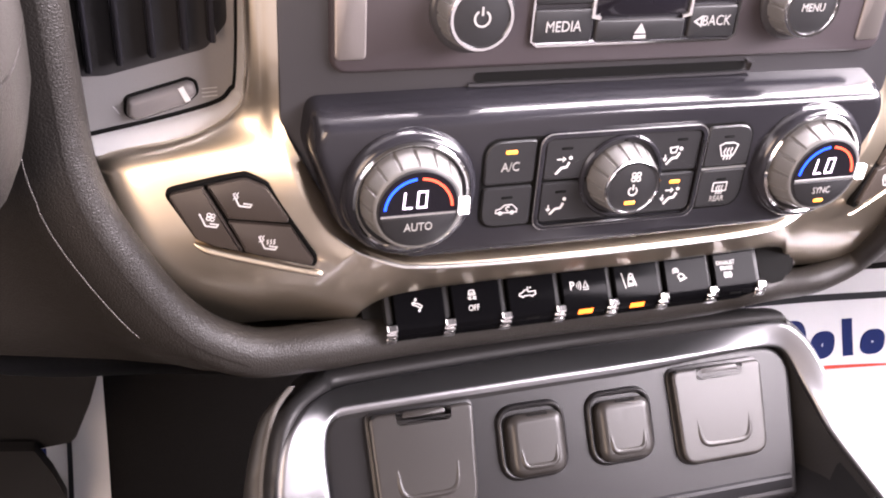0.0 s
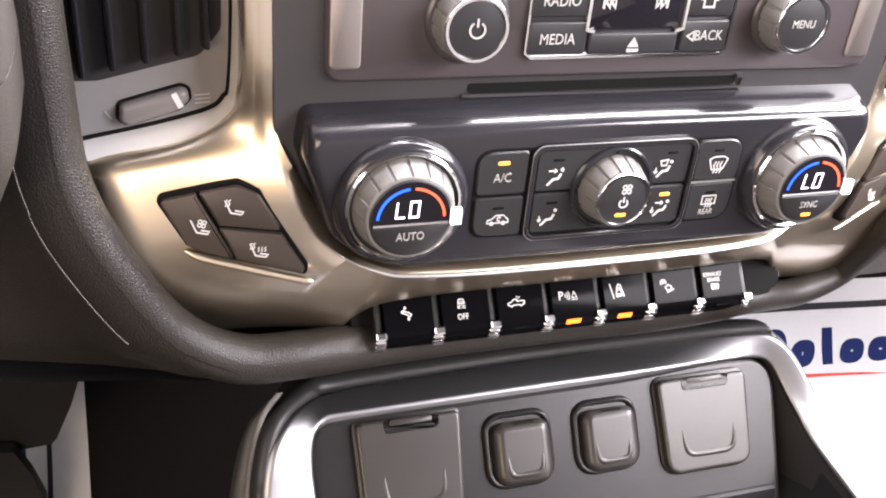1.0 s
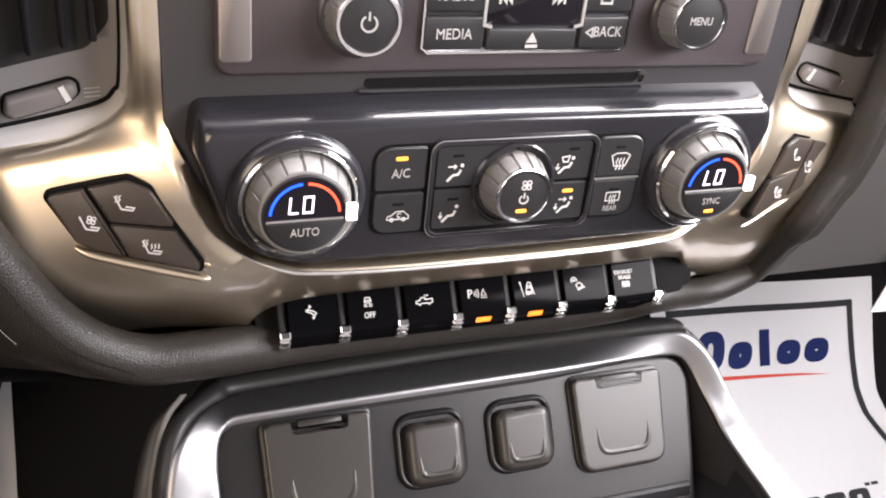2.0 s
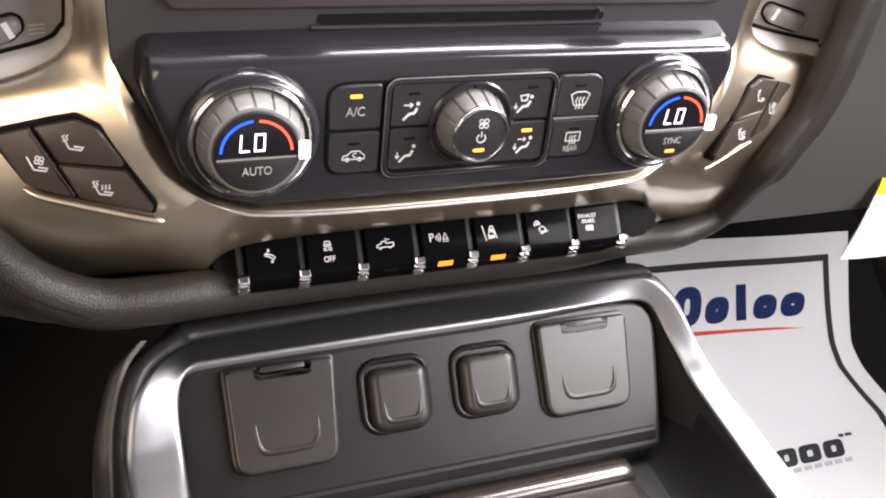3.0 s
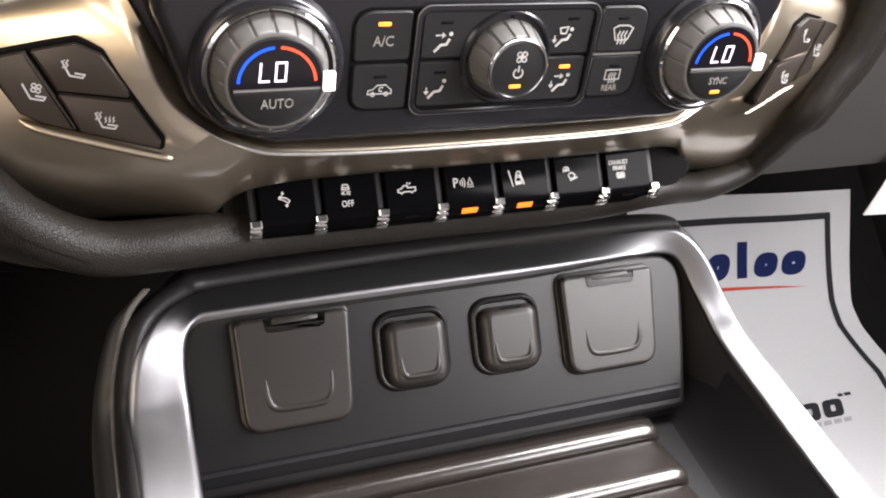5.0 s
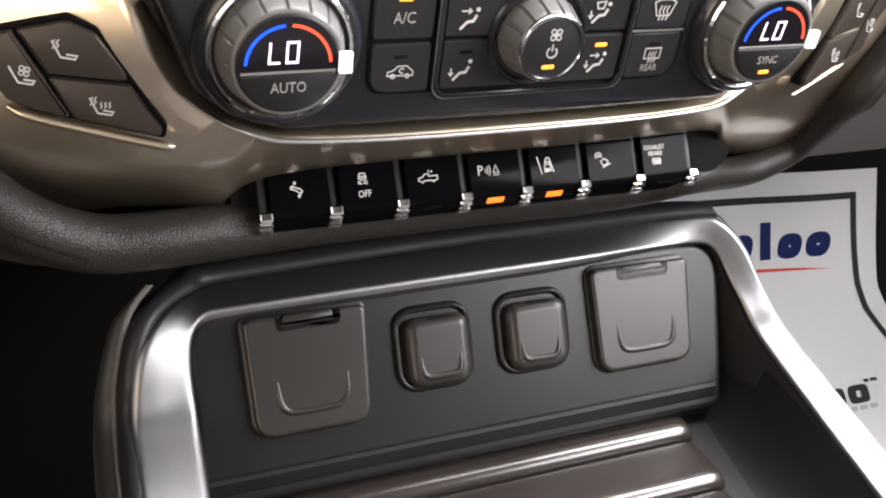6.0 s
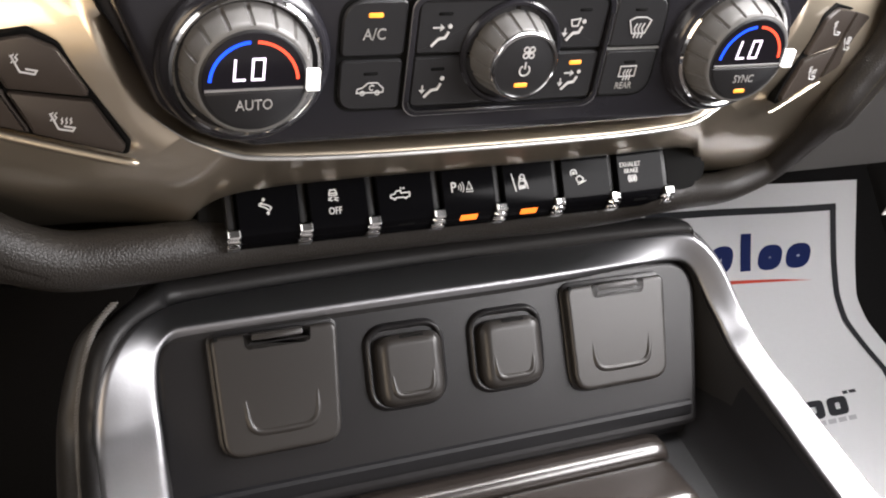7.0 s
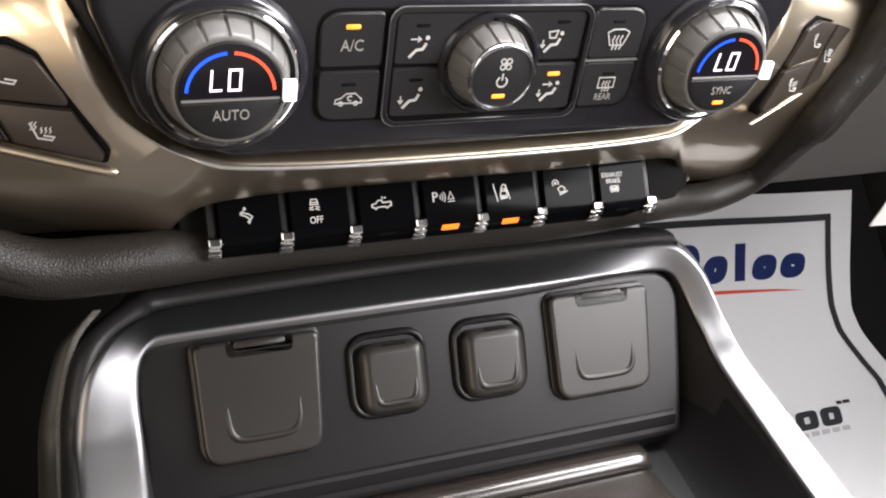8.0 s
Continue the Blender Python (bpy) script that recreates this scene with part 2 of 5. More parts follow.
def part(name, shape, mat, parent, label="", smooth=40.0, kind="", local=None):
    """One mesh object under a thing or a part."""
    mesh = bpy.data.meshes.new(name)
    mesh.from_pydata([(x * U, y * U, z * U) for x, y, z in shape.v], [], shape.f)
    mesh.materials.append(mat)
    bm = bmesh.new()
    bm.from_mesh(mesh)
    bmesh.ops.remove_doubles(bm, verts=bm.verts, dist=1e-7)
    bmesh.ops.recalc_face_normals(bm, faces=bm.faces)
    bm.to_mesh(mesh)
    bm.free()
    if smooth:
        mesh.shade_smooth()
        mesh.set_sharp_from_angle(angle=radians(smooth))
    ob = new(name, mesh)
    if parent:
        ob.parent = parent
    if local:
        ob.matrix_local = local
    return tagged(ob, label, kind=kind)


def lettering(name, text, size, x, y, z, mat, parent, width=1.0, turn=0.0, thick=0.25):
    curve = bpy.data.curves.new(name, "FONT")
    curve.body, curve.size, curve.extrude = text, size * U, thick * U
    curve.align_x, curve.align_y = "CENTER", "CENTER"
    curve.resolution_u = 3
    holder = new(name, curve)
    bpy.context.view_layer.update()
    mesh = bpy.data.meshes.new_from_object(holder.evaluated_get(bpy.context.evaluated_depsgraph_get()))
    bpy.data.objects.remove(holder)
    mesh.transform(Matrix.Translation((x * U, y * U, z * U)) @ Matrix.Rotation(radians(turn), 4, "Z") @ Matrix.Diagonal((width, 1, 1, 1)))
    mesh.materials.clear()
    mesh.materials.append(mat)
    ob = new(name, mesh)
    ob.parent = parent
    return ob


def strokes(name, lines, x, y, z, size, mat, parent, width=0.9, turn=0.0, thick=0.3):
    """A printed sign made of strokes, drawn in a square from -1 to 1."""
    s = Shape()
    c, q = math.cos(radians(turn)), math.sin(radians(turn))
    for line in lines:
        closed = line[0] == "o"
        pts = line[1:] if closed or line[0] == "-" else line
        s.ribbon([(x + size * (a * c - b * q), y + size * (a * q + b * c)) for a, b in pts], width, z - 0.1, z + thick, closed)
    return part(name, s, mat, parent, smooth=0)


def arc(cx, cy, r, a0, a1, n=12):
    return circle(cx, cy, r, n, a0, a1)


# ---- cabin ----
def sheet(name, curves, mat, label, category, thick, axis):
    """A wall or floor with thickness: a grid and its copy set back along an axis."""
    s = Shape()
    ax = Vector(axis) * thick
    n = len(curves[0])
    s.grid(curves)
    back = [[tuple(Vector(p) + ax) for p in c] for c in curves]
    s.grid(back)
    s.grid([curves[0], back[0]])
    s.grid([curves[-1], back[-1]])
    s.grid([[c[0] for c in curves], [c[0] for c in back]])
    s.grid([[c[n - 1] for c in curves], [c[n - 1] for c in back]])
    ob = part(name, s, mat, None)
    ob.matrix_world = flat_frame(0, 0, 0)
    return tagged(ob, label, category, kind="structure")


def floor_z(y):
    """The height of the footwell: flat, then sweeping up the toe board."""
    k = math.tan(radians(38))
    if y < 300:
        return -FLOOR
    if y < 520:
        return -FLOOR + (y - 300) ** 2 / 440 * k
    return -FLOOR + 110 * k + (y - 520) * k


foot_rows = [-1700, -900, -300, 0, 200, 300, 340, 380, 420, 460, 490, 520, 560, 620, 700, 800, 920]
sheet("floor", [[(x, y, floor_z(y)) for x in (-1010, -500, -200, 200, 500, 1010)] for y in foot_rows], CARPET, "black carpeted footwell floor sweeping up the toe board", "floor", 30, (0, 0, -1))
sheet("wall_front", [[(-1010, 930, z), (1010, 930, z)] for z in (-420, 0, 260)], SOFT_LOW, "dark firewall behind the dashboard", "wall", 30, (0, 1, 0))
sheet("wall_rear", [[(-1010, -1700, z), (1010, -1700, z)] for z in (-700, 0, 780)], REAR, "grey cloth trim closing the cab behind", "wall", 30, (0, -1, 0))
sheet("ceiling", [[(-1010, y, 780), (1010, y, 780)] for y in (-1700, -800, -60)], LINER, "dark cloth headliner", "ceiling", 20, (0, 0, 1))
for side, name in ((-1, "wall_driver"), (1, "wall_passenger")):
    s = Shape()
    for y0, y1, z0, z1 in ((-1700, 300, -700, -610), (300, 930, -700, 240), (-1700, -1220 if side > 0 else -1640, -610, 780), (-1220 if side > 0 else -1640, -150, 720, 780)) + (((-960, -880, -610, 720), (-1640, -960, -610, -240), (-880, 300, -610, 100)) if side < 0 else ((-1220, -280, -610, 100), (-280, 300, -610, 140))):
        a, b = sorted((side * 1010, side * 1050))
        s.grid([[(a, y0, z0), (a, y1, z0), (a, y1, z1), (a, y0, z1)], [(b, y0, z0), (b, y1, z0), (b, y1, z1), (b, y0, z1)]], closed=True)
        s.cap(len(s.v) - 8, 4)
        s.cap(len(s.v) - 4, 4)
    ob = part(name, s, TRIM, None)
    ob.matrix_world = flat_frame(0, 0, 0)
    tagged(ob, "dark door and side trim below the window openings", "door trim", kind="structure")
# unseen pale ground, added for what the door openings reflect
sheet("ground", [[(x, y, -1350) for x in (-2300, -900, 900, 2300)] for y in (-2900, -1700, 930, 2000)], material("reflecting_ground", (0.42, 0.41, 0.40), 0.35, vary=0.05, stain=0.5), "unseen pale smooth ground added outside for reflections", "floor", 60, (0, 0, -1))
# the top stands further back over the air vents
DASH_X = [-1010, -262, -258, -176, -172, 172, 176, 258, 262, 1010]
sheet("wall_dash_top", [[(x, max(y, 94) if 170 < abs(x) < 260 and abs(x) not in (172, 262) else y, z) for x in DASH_X] for y, z in ((44, 128), (60, 142), (96, 150), (500, 190), (930, 240))], SOFT, "dark grained top of the dashboard", "dashboard", 14, (0, 0, -1))

# ---- dashboard skin: the padded roll round the stack and the lower panels ----
roll_left = [(-260, 40, 132), (-259, 36, 45), (-256, 31, 4), (-242, 28, -34), (-217, 27, -77), (-186, 29, -101), (-150, 34, -108)]
roll_right = [(120, 35, -105), (151.5, 30, -101.5), (169.5, 28.5, -95), (185, 28.5, -85.8), (197, 28.5, -71.6), (210, 29.5, -56.4), (220.5, 31, -36.6), (230.5, 33, -20), (238, 35, 12), (242, 38, 44), (244, 42, 132)]
# beside the passenger the roll lies further back, clear of the bezel's lobe
for k, (x, y, z) in enumerate(roll_right):
    far = 1 + 0.072 * min(1.0, max(0.0, (x - 118) / 44)) * min(1.0, max(0.0, (-56 - z) / 30))
    roll_right[k] = (-183 + (x + 183) * far, -329 + (y + 329) * far, 190 + (z - 190) * far)
roll_path = spline(roll_left + [(-90, 44, -114), (0, 47, -116), (90, 44, -115)] + roll_right, 8)
dash = thing("dashboard", flat_frame(0, 0, 0), "dark taupe dashboard with a champagne bezel and pale stitching", "dashboard")
s = Shape()
# the roll is thick beside the driver and slims towards the passenger
s.sweep(roll_path, [(13 * math.cos(a), 13 * math.sin(a)) for a in (2 * math.pi * k / 20 for k in range(20))], up=(0, -1, 0), scale=[float(np.interp(x, [60, 150], [1.0, 0.72])) for x, y, z in roll_path])
part("padded_roll", s, SOFT, dash, "taupe grained padded roll")
# driver's side skin
s = Shape()
edge = spline(roll_left[:6], 6)
rows = []
for off, dy, dz in ((-2, -13.2, 0), (4, -12.8, -1), (11, -10.5, -3), (22, -5, -5), (36, 5, -7), (64, 16, -8), (120, 26, -4), (200, 30, 10), (420, 40, 40)):
    rows.append([(x - off, y + dy, z + dz * (1 if z < 0 else 0.2)) for x, y, z in edge])
s.grid(rows)
part("knee_panel", s, SOFT, dash, "dark grained skin beside the driver")
s = Shape()
low = [(-640, 66, -60), (-420, 56, -80), (-300, 46, -112), (-230, 38, -116), (-176, 30, -118), (-120, 46, -124), (0, 50, -126), (130, 50, -127), (190, 58, -130)]
low = spline(low, 5)
s.grid([low, [(x, y + 20, z - 12) for x, y, z in low], [(x, y + 160, z - 14) for x, y, z in low], [(x, y + 400, z + 40) for x, y, z in low]])
part("underside", s, SOFT_LOW, dash)
# stitches along the driver's side of the roll
stitch = [(x - 14.5, y - 10.2, z - 3.6 * (1 if z < 0 else 0.2)) for x, y, z in spline(roll_left[:6], 26) if z > -72]
s = Shape()
for k in range(0, len(stitch) - 1):
    a, b = Vector(stitch[k]), Vector(stitch[k + 1])
    s.sweep([a + (b - a) * 0.12, a + (b - a) * 0.86], [(0.3, 0), (0, 0.3), (-0.3, 0), (0, -0.3)], up=(0, -1, 0))
part("stitching", s, THREAD, dash, "pale grey stitching", kind="stuff")

# the fold of skin behind the roll on the passenger's side
fold_edge = spline(roll_right[1:], 6)
s = Shape()
wide = [float(np.interp(z, [-100, -85, -55, 10, 132], [0.3, 0.5, 1.0, 1.15, 1.2])) for x, y, z in fold_edge]
s.grid([[(x + w * off * 0.84, y + dy, z - w * off * 0.54 * (1 if z < 0 else max(0.0, 1 - z / 60))) for (x, y, z), w in zip(fold_edge, wide)] for off, dy in ((0, -1), (8, 0), (18, 2), (26, 4), (31, 7), (33, 11), (32, 20), (26, 40))])
part("passenger_fold", s, SOFT, dash, "dark folded skin edge")

glove = thing("glove_box", flat_frame(0, 0, 0), "grey-brown grained glove box door", "glove box")
s = Shape()
gl = [(276, 60, 128), (276, 84, 40), (276, 102, -60), (276, 112, -150), (276, 116, -163), (276, 130, -168)]
s.grid([[(x + dx, y, z) for x, y, z in gl] for dx in (0, 10, 300, 604)])
part("door", s, GLOVE, glove)
s = Shape()
s.grid([[(x, y, z) for x in (180, 276, 900)] for y, z in ((130, -168), (300, -176), (600, -200))])
part("underside", s, SLOT, glove)

# ---- champagne bezel ----
left_in = [(-165, 28, 132), (-165, 25, 60), (-165, 24, 42), (-164.6, 23, 30), (-163, 22.5, 21), (-158.5, 22.5, 11), (-154, 23, 2), (-147, 24, -12), (-139, 24.5, -28), (-128, 24, -40), (-120, 23, -43.6), (-115, 22, -45.4), (-110, 21.5, -46.8), (-102, 21, -47.8), (-60, 20, -49.5)]
left_out = [(-177.5, 31, 132), (-177.5, 31, 60), (-178.6, 32, 38), (-183, 36, 23), (-203, 38.5, 11.5), (-243, 36.5, 4), (-246.5, 36, -6), (-238, 36, -37), (-222, 36.5, -73), (-194, 37.5, -102), (-160, 39, -113), (-133, 38, -108), (-121, 36.5, -90), (-113, 34.5, -78), (-60, 33, -75)]
inner = spline(left_in + [(0, 20, -50)] + [(-x, y, z) for x, y, z in reversed(left_in)], 10)
right_out = [(-x, y, z) for x, y, z in reversed(left_out)]
right_out[1:5] = [(126, 34.5, -75.5), (138, 36.5, -82), (148, 38, -100), (168, 40, -109)]
outer = spline(left_out + [(0, 33, -75)] + right_out, 10)
rows = []
for stage in range(13):
    row = []
    for a, b in zip(inner, outer):
        a, b = np.array(a), np.array(b)
        wide = np.linalg.norm(b - a)
        # the bevel round the inner edge is broad at the sides and fine along the bottom
        bevel = (2.0 + 5.0 * min(1.0, max(0.0, (a[2] + 46) / 24))) / wide
        tuck = min(1.0, max(0.0, (-40 - b[2]) / 20)) * min(1.0, max(0.0, (abs(b[0]) - 108) / 22))
        t, out = ((0.0, 16), (0.0, 7), (bevel * 0.5, 3), (bevel * 0.9, 0.2), (bevel * 1.15, -0.9), (bevel + (1 - bevel) * 0.15, -1.6), (bevel + (1 - bevel) * 0.35, -2.4), (bevel + (1 - bevel) * 0.55, -3.0), (bevel + (1 - bevel) * 0.78, -3.0), (0.94, -2.4), (0.99 + 0.05 * tuck, 0.3 - 1.5 * tuck), (1.0 + 0.16 * tuck, 5 - 2 * tuck), (1.0 + 0.28 * tuck, 16 - 6 * tuck))[stage]
        p = a * (1 - t) + b * t
        swell = min(1.0, max(0.0, (142 - abs(a[0])) / 50)) if a[2] < 0 else 0.0
        # crowned: leaning back above the keys, tucking under below them
        side = min(1.0, max(0.0, (abs(p[0]) - 158) / 14)) * (1 - 0.55 * min(1.0, max(0.0, (p[2] - 8) / 44)))
        p[1] += out * (0.45 if bevel * wide < 3 and 0 < out < 10 else 1) + 0.29 * max(0.0, min(p[2], 30) + 42) * side + (0.0060 if p[0] < 0 else 0.0027) * max(0.0, (-43 if p[0] < 0 else -24) - p[2]) ** 2 * min(1.0, max(0.0, (abs(p[0]) - 108) / 44))
        p[1] -= 6.5 * swell * swell * (3 - 2 * swell) * max(0.0, 1 - t) ** 2 * (stage > 0)
        row.append(tuple(p))
    rows.append(row)
skin = np.array(rows)
for _ in range(14):
    skin[2:10, 1:-1] = (skin[2:10, :-2] + 2 * skin[2:10, 1:-1] + skin[2:10, 2:]) / 4
for _ in range(50):
    skin[6:10, 1:-1] = (skin[6:10, :-2] + 2 * skin[6:10, 1:-1] + skin[6:10, 2:]) / 4
for _ in range(3):
    skin[5:8] = (skin[4:7] + 2 * skin[5:8] + skin[6:9]) / 4
s = Shape()
s.grid([[tuple(p) for p in r] for r in skin])
part("bezel", s, BEZEL, dash, "glossy champagne metallic bezel", smooth=60)

# bright rounded edge between the bezel and the climate panel
edge_path = [tuple(p) for p in skin[3] if p[2] < -26]
s = Shape()
s.sweep([(x, y - 1.6, z + 0.2) for x, y, z in edge_path[2:-2]], [(1.1 * math.cos(a), 1.1 * math.sin(a)) for a in (2 * math.pi * k / 12 for k in range(12))], up=(0, -1, 0), scale=[min(1.0, 0.1 + 0.035 * min(k, len(edge_path) - 5 - k)) for k in range(len(edge_path) - 4)])
part("edge_trim", s, SATIN, dash, "thin bright silver edge", smooth=60)

# ---- stack panel behind radio and climate ----
stack_at = dash.matrix_world.inverted() @ slab_frame(0, 34, 0, 3)
outline = fillet([(-165, 130), (-165, 23), (-140, -27), (-126, -42), (-104, -48), (104, -48), (126, -42), (140, -27), (165, 23), (165, 130)], [1, 14, 10, 10, 10, 10, 10, 10, 14, 1], 5)
s = Shape()
s.raised(outline, [(0, -14), (0, -1.5), (0.6, -0.4), (2, 0)])
stack = part("stack_panel", s, STACK, dash, "charcoal satin plastic panel", local=stack_at)
s = Shape()
s.raised(rrect(-1, 41.2, 146, 4.8, 2), [(0, -1), (0, 0.5)])
part("disc_slot", s, SLOT, stack, "black disc slot")
s = Shape()
s.ribbon([(-77, 38.2), (-71, 38.0), (0, 37.8), (67, 38.0), (75, 38.4), (76, 43.2), (72, 43.9)], 1.3, -0.5, 2.2)
part("slot_lip", s, STACK, stack)

# ---- radio ----
radio = thing("radio", slab_frame(2.6, 38, -2.6, 3), "dark radio faceplate with chrome-ringed knobs", "radio")
s = Shape()
s.raised(rrect(0.5, 89.5, 292, 81, 8), [(0, -4), (0, 5), (0.8, 7), (2.4, 8)])
part("faceplate", s, material("dark_plum_faceplate", (0.050, 0.042, 0.046), 0.3, grain=0.03, grain_size=1500), radio, "dark plum-grey faceplate")
for sx in (-1, 1):
    s = Shape()
    s.raised(rrect(sx * 136.5, 91, 14, 70, 2.5), [(0, 7), (0, 8.6), (0.8, 9.2)])
    part("end_strip", s, STRIP, radio, "brushed silver end strip")
btn = [("", -37, 69, 30, 16), ("", -37, 87, 30, 16), ("", 3, 66, 47, 10.5), ("", 41.5, 69, 26, 16), ("", 41.5, 87, 26, 16)]
s = Shape()
s.raised(rrect(2, 80, 108, 42, 4), [(0, 7), (0, 8.4), (0.8, 9)])
part("key_surround", s, GLOSS, radio)
for _, x, y, w, h in btn:
    s = Shape()
    s.raised(rrect(x, y, w, h, 1.6), [(0, 8), (0, 9.6), (0.5, 10.2), (1, 10.4)])
    part("key", s, BUTTON, radio)
s = Shape()
s.ribbon([(-52, 98), (-52, 62), (-49, 59.6), (52, 59.6), (55.5, 62), (55.5, 98)], 1.1, 8.5, 10)
part("key_rim", s, CHROME, radio, "thin bright rim")
s = Shape()
s.raised(rrect(3, 87, 49, 28, 2), [(0, 8), (0, 9.4), (0.5, 9.8)])
part("screen", s, LCD, radio, "dark display window")
for x in (-22.5, 28.5):
    s = Shape()
    s.ribbon([(x, 101), (x, 73), (x - math.copysign(4, x - 3), 72)], 1.5, 9, 10.8)
    part("screen_edge", s, SATIN, radio)
lettering("media_lettering", "MEDIA", 7.2, -37, 68.5, 10.5, GREY_PRINT, radio, 0.85)
lettering("radio_lettering", "RADIO", 7.2, -37, 86.5, 10.5, GREY_PRINT, radio, 0.85)
lettering("back_lettering", "BACK", 7.2, 43.5, 69.2, 10.5, GREY_PRINT, radio, 0.85)
strokes("back_arrow", [["o", (1, 1), (-0.6, 0), (1, -1)]], 33, 69.2, 10.5, 2.2, GREY_PRINT, radio, 0.8)
strokes("eject_sign", [["o", (-0.5, -0.1), (0.5, -0.1), (0, 0.7)], [(-1, -0.9), (1, -0.9)]], 3, 65.5, 10.5, 3.2, GREY_PRINT, radio, 1.6)
strokes("skip_back_sign", [["o", (0, 0), (0.5, 0.6), (0.5, -0.6)], ["o", (-0.6, 0), (-0.1, 0.6), (-0.1, -0.6)], [(-0.8, 0.7), (-0.8, -0.7)]], -12, 86, 10.0, 4.5, GREY_PRINT, radio, 1.1)
strokes("skip_forward_sign", [["o", (0, 0), (-0.5, 0.6), (-0.5, -0.6)], ["o", (0.6, 0), (0.1, 0.6), (0.1, -0.6)], [(0.8, 0.7), (0.8, -0.7)]], 14, 86, 10.0, 4.5, GREY_PRINT, radio, 1.1)
strokes("home_sign", [["o", (-1, 0), (0, 0.9), (1, 0), (0.7, 0), (0.7, -0.9), (-0.7, -0.9), (-0.7, 0)]], 40, 87, 10.5, 4, GREY_PRINT, radio, 1.0)


def knurled(shape, r0, r1, h0, h1, notches, depth, n=224):
    """A tapered knob body with shallow notches round it."""
    rings = []
    for t in (0, 0.08, 0.2, 0.5, 0.8, 0.9, 0.97, 1.0):
        r = r0 + (r1 - r0) * t - (1.2 if t == 1.0 else 0.35 if t == 0.97 else 0)
        h = h0 + (h1 - h0) * t
        ring = []
        for k in range(n):
            a = 2 * math.pi * k / n
            w = (a * notches / (2 * math.pi)) % 1
            cut = depth if (w < 0.13 and 0.05 < t < 0.95) else 0
            ring.append(((r - cut) * math.cos(a), (r - cut) * math.sin(a), h))
        rings.append(ring)
    base = shape.grid(rings, closed=True)
    shape.cap(base + (len(rings) - 1) * n, n)
    return shape


def radio_knob(x, y):
    k = part("knob", knurled(Shape(), 17.3, 15.4, 1, 14, 14, 0.6), KNOB, radio, "graphite knob with a chrome ring", local=pose(x * U, y * U, 8 * U))
    s = Shape()
    s.lathe([(20, -1), (20, 1), (19, 2), (17.8, 2.4)])
    part("collar", s, STACK, k)
    s = Shape()
    s.lathe([(15.0, 13), (15.0, 14.6), (14.5, 15.2), (13.2, 15.2), (12.8, 14.4)], caps=False)
    part("ring", s, CHROME, k, "chrome ring")
    s = Shape()
    s.lathe([(13.0, 13), (13.0, 14.4), (12, 14.7)])
    part("cap", s, BUTTON, k)
    return k


kl = radio_knob(-81.5, 77.5)
strokes("power_sign", [arc(0, 0, 0.8, 120, 420, 16), [(0, 0.3), (0, 1.2)]], 0, 0, 14.9, 4.4, GREY_PRINT, kl, 0.9)
kr = radio_knob(87.5, 78)
lettering("menu_lettering", "MENU", 5.6, 0, 0, 14.9, GREY_PRINT, kr, 0.85)

# ---- climate control ----
climate = thing("climate_panel", slab_frame(-1.5, 13, 0.8, 3), "dark glossy climate control panel with a rounded top shelf", "control panel")


def climate_ring(d, top, low):
    p = [(-150 + d, top), (-153 + d, 18), (-139 + d * 1.2, -24), (-126 + d, -36 + d * 0.6), (-104 + d * 0.5, low), (0, low - 1.0), (104 - d * 0.5, low), (126 - d, -36 + d * 0.6), (139 - d * 1.2, -24), (153 - d, 18), (150 - d, top)]
    p = p + [(0, top + 1.2)]
    return fillet(p, [7, 18, 12, 12, 14, 200, 14, 12, 12, 18, 7, 300], 6)


s = Shape()
rings = []
for d, top, low, h in ((-2, 37.0, -44.5, -22), (-1.0, 35.0, -44, -14), (0, 32.8, -43.5, -7.6), (1, 30.9, -43, -3.7), (2.2, 29.3, -41.5, -1.5), (3.6, 28, -39.5, -0.4), (6, 26, -37, 0)):
    rings.append([(x, y, h) for x, y in climate_ring(d, top, low)])
base = s.grid(rings, closed=True)
s.cap(base + (len(rings) - 1) * len(rings[0]), len(rings[0]))
part("panel_body", s, GLOSS, climate, smooth=50)


def key(name, outline, mat=BUTTON, h=1.6, parent=None):
    s = Shape()
    s.raised(inset(outline, 0.25), [(0, -0.5), (0, h - 0.8), (0.7, h), (1.4, h)])
    return part(name, s, mat, parent or climate, smooth=20)


def lamp_slot(x, y, parent, z=1.7, lit=None):
    s = Shape()
    s.raised(rrect(x, y, 5.8 if lit else 6, 1.8 if lit else 1.4, 0.7, 3), [(0, z - 0.3), (0, z + 0.05), (0.3, z + 0.25)])
    part("indicator_lamp", s, lit or SLOT, parent, "lit amber indicator" if lit else "")


# black gaps round the key groups
s = Shape()
s.raised(fillet([(-72.6, -28.6), (-40, -28.6), (-40, 19.2), (-72.6, 19.2)], [9, 1, 1, 10], 8), [(0, -0.5), (0, 0.25)])
part("key_gap", s, SLOT, climate)
s = Shape()
s.raised(fillet([(-40, -28.6), (73.6, -28.6), (73.6, 19.6), (-40, 19.6)], [1, 10, 10, 1], 8), [(0, -0.5), (0, 0.2)])
part("key_gap", s, SLOT, climate)
key("ac_key", fillet([(-71.6, -4.6), (-45.6, -4.6), (-45.6, 18.2), (-71.6, 18.2)], [2.6, 2.6, 2.6, 9.5], 6))
key("recirculation_key", fillet([(-71.6, -27.6), (-45.6, -27.6), (-45.6, -5.8), (-71.6, -5.8)], [8.5, 2.6, 2.6, 2.6], 6))
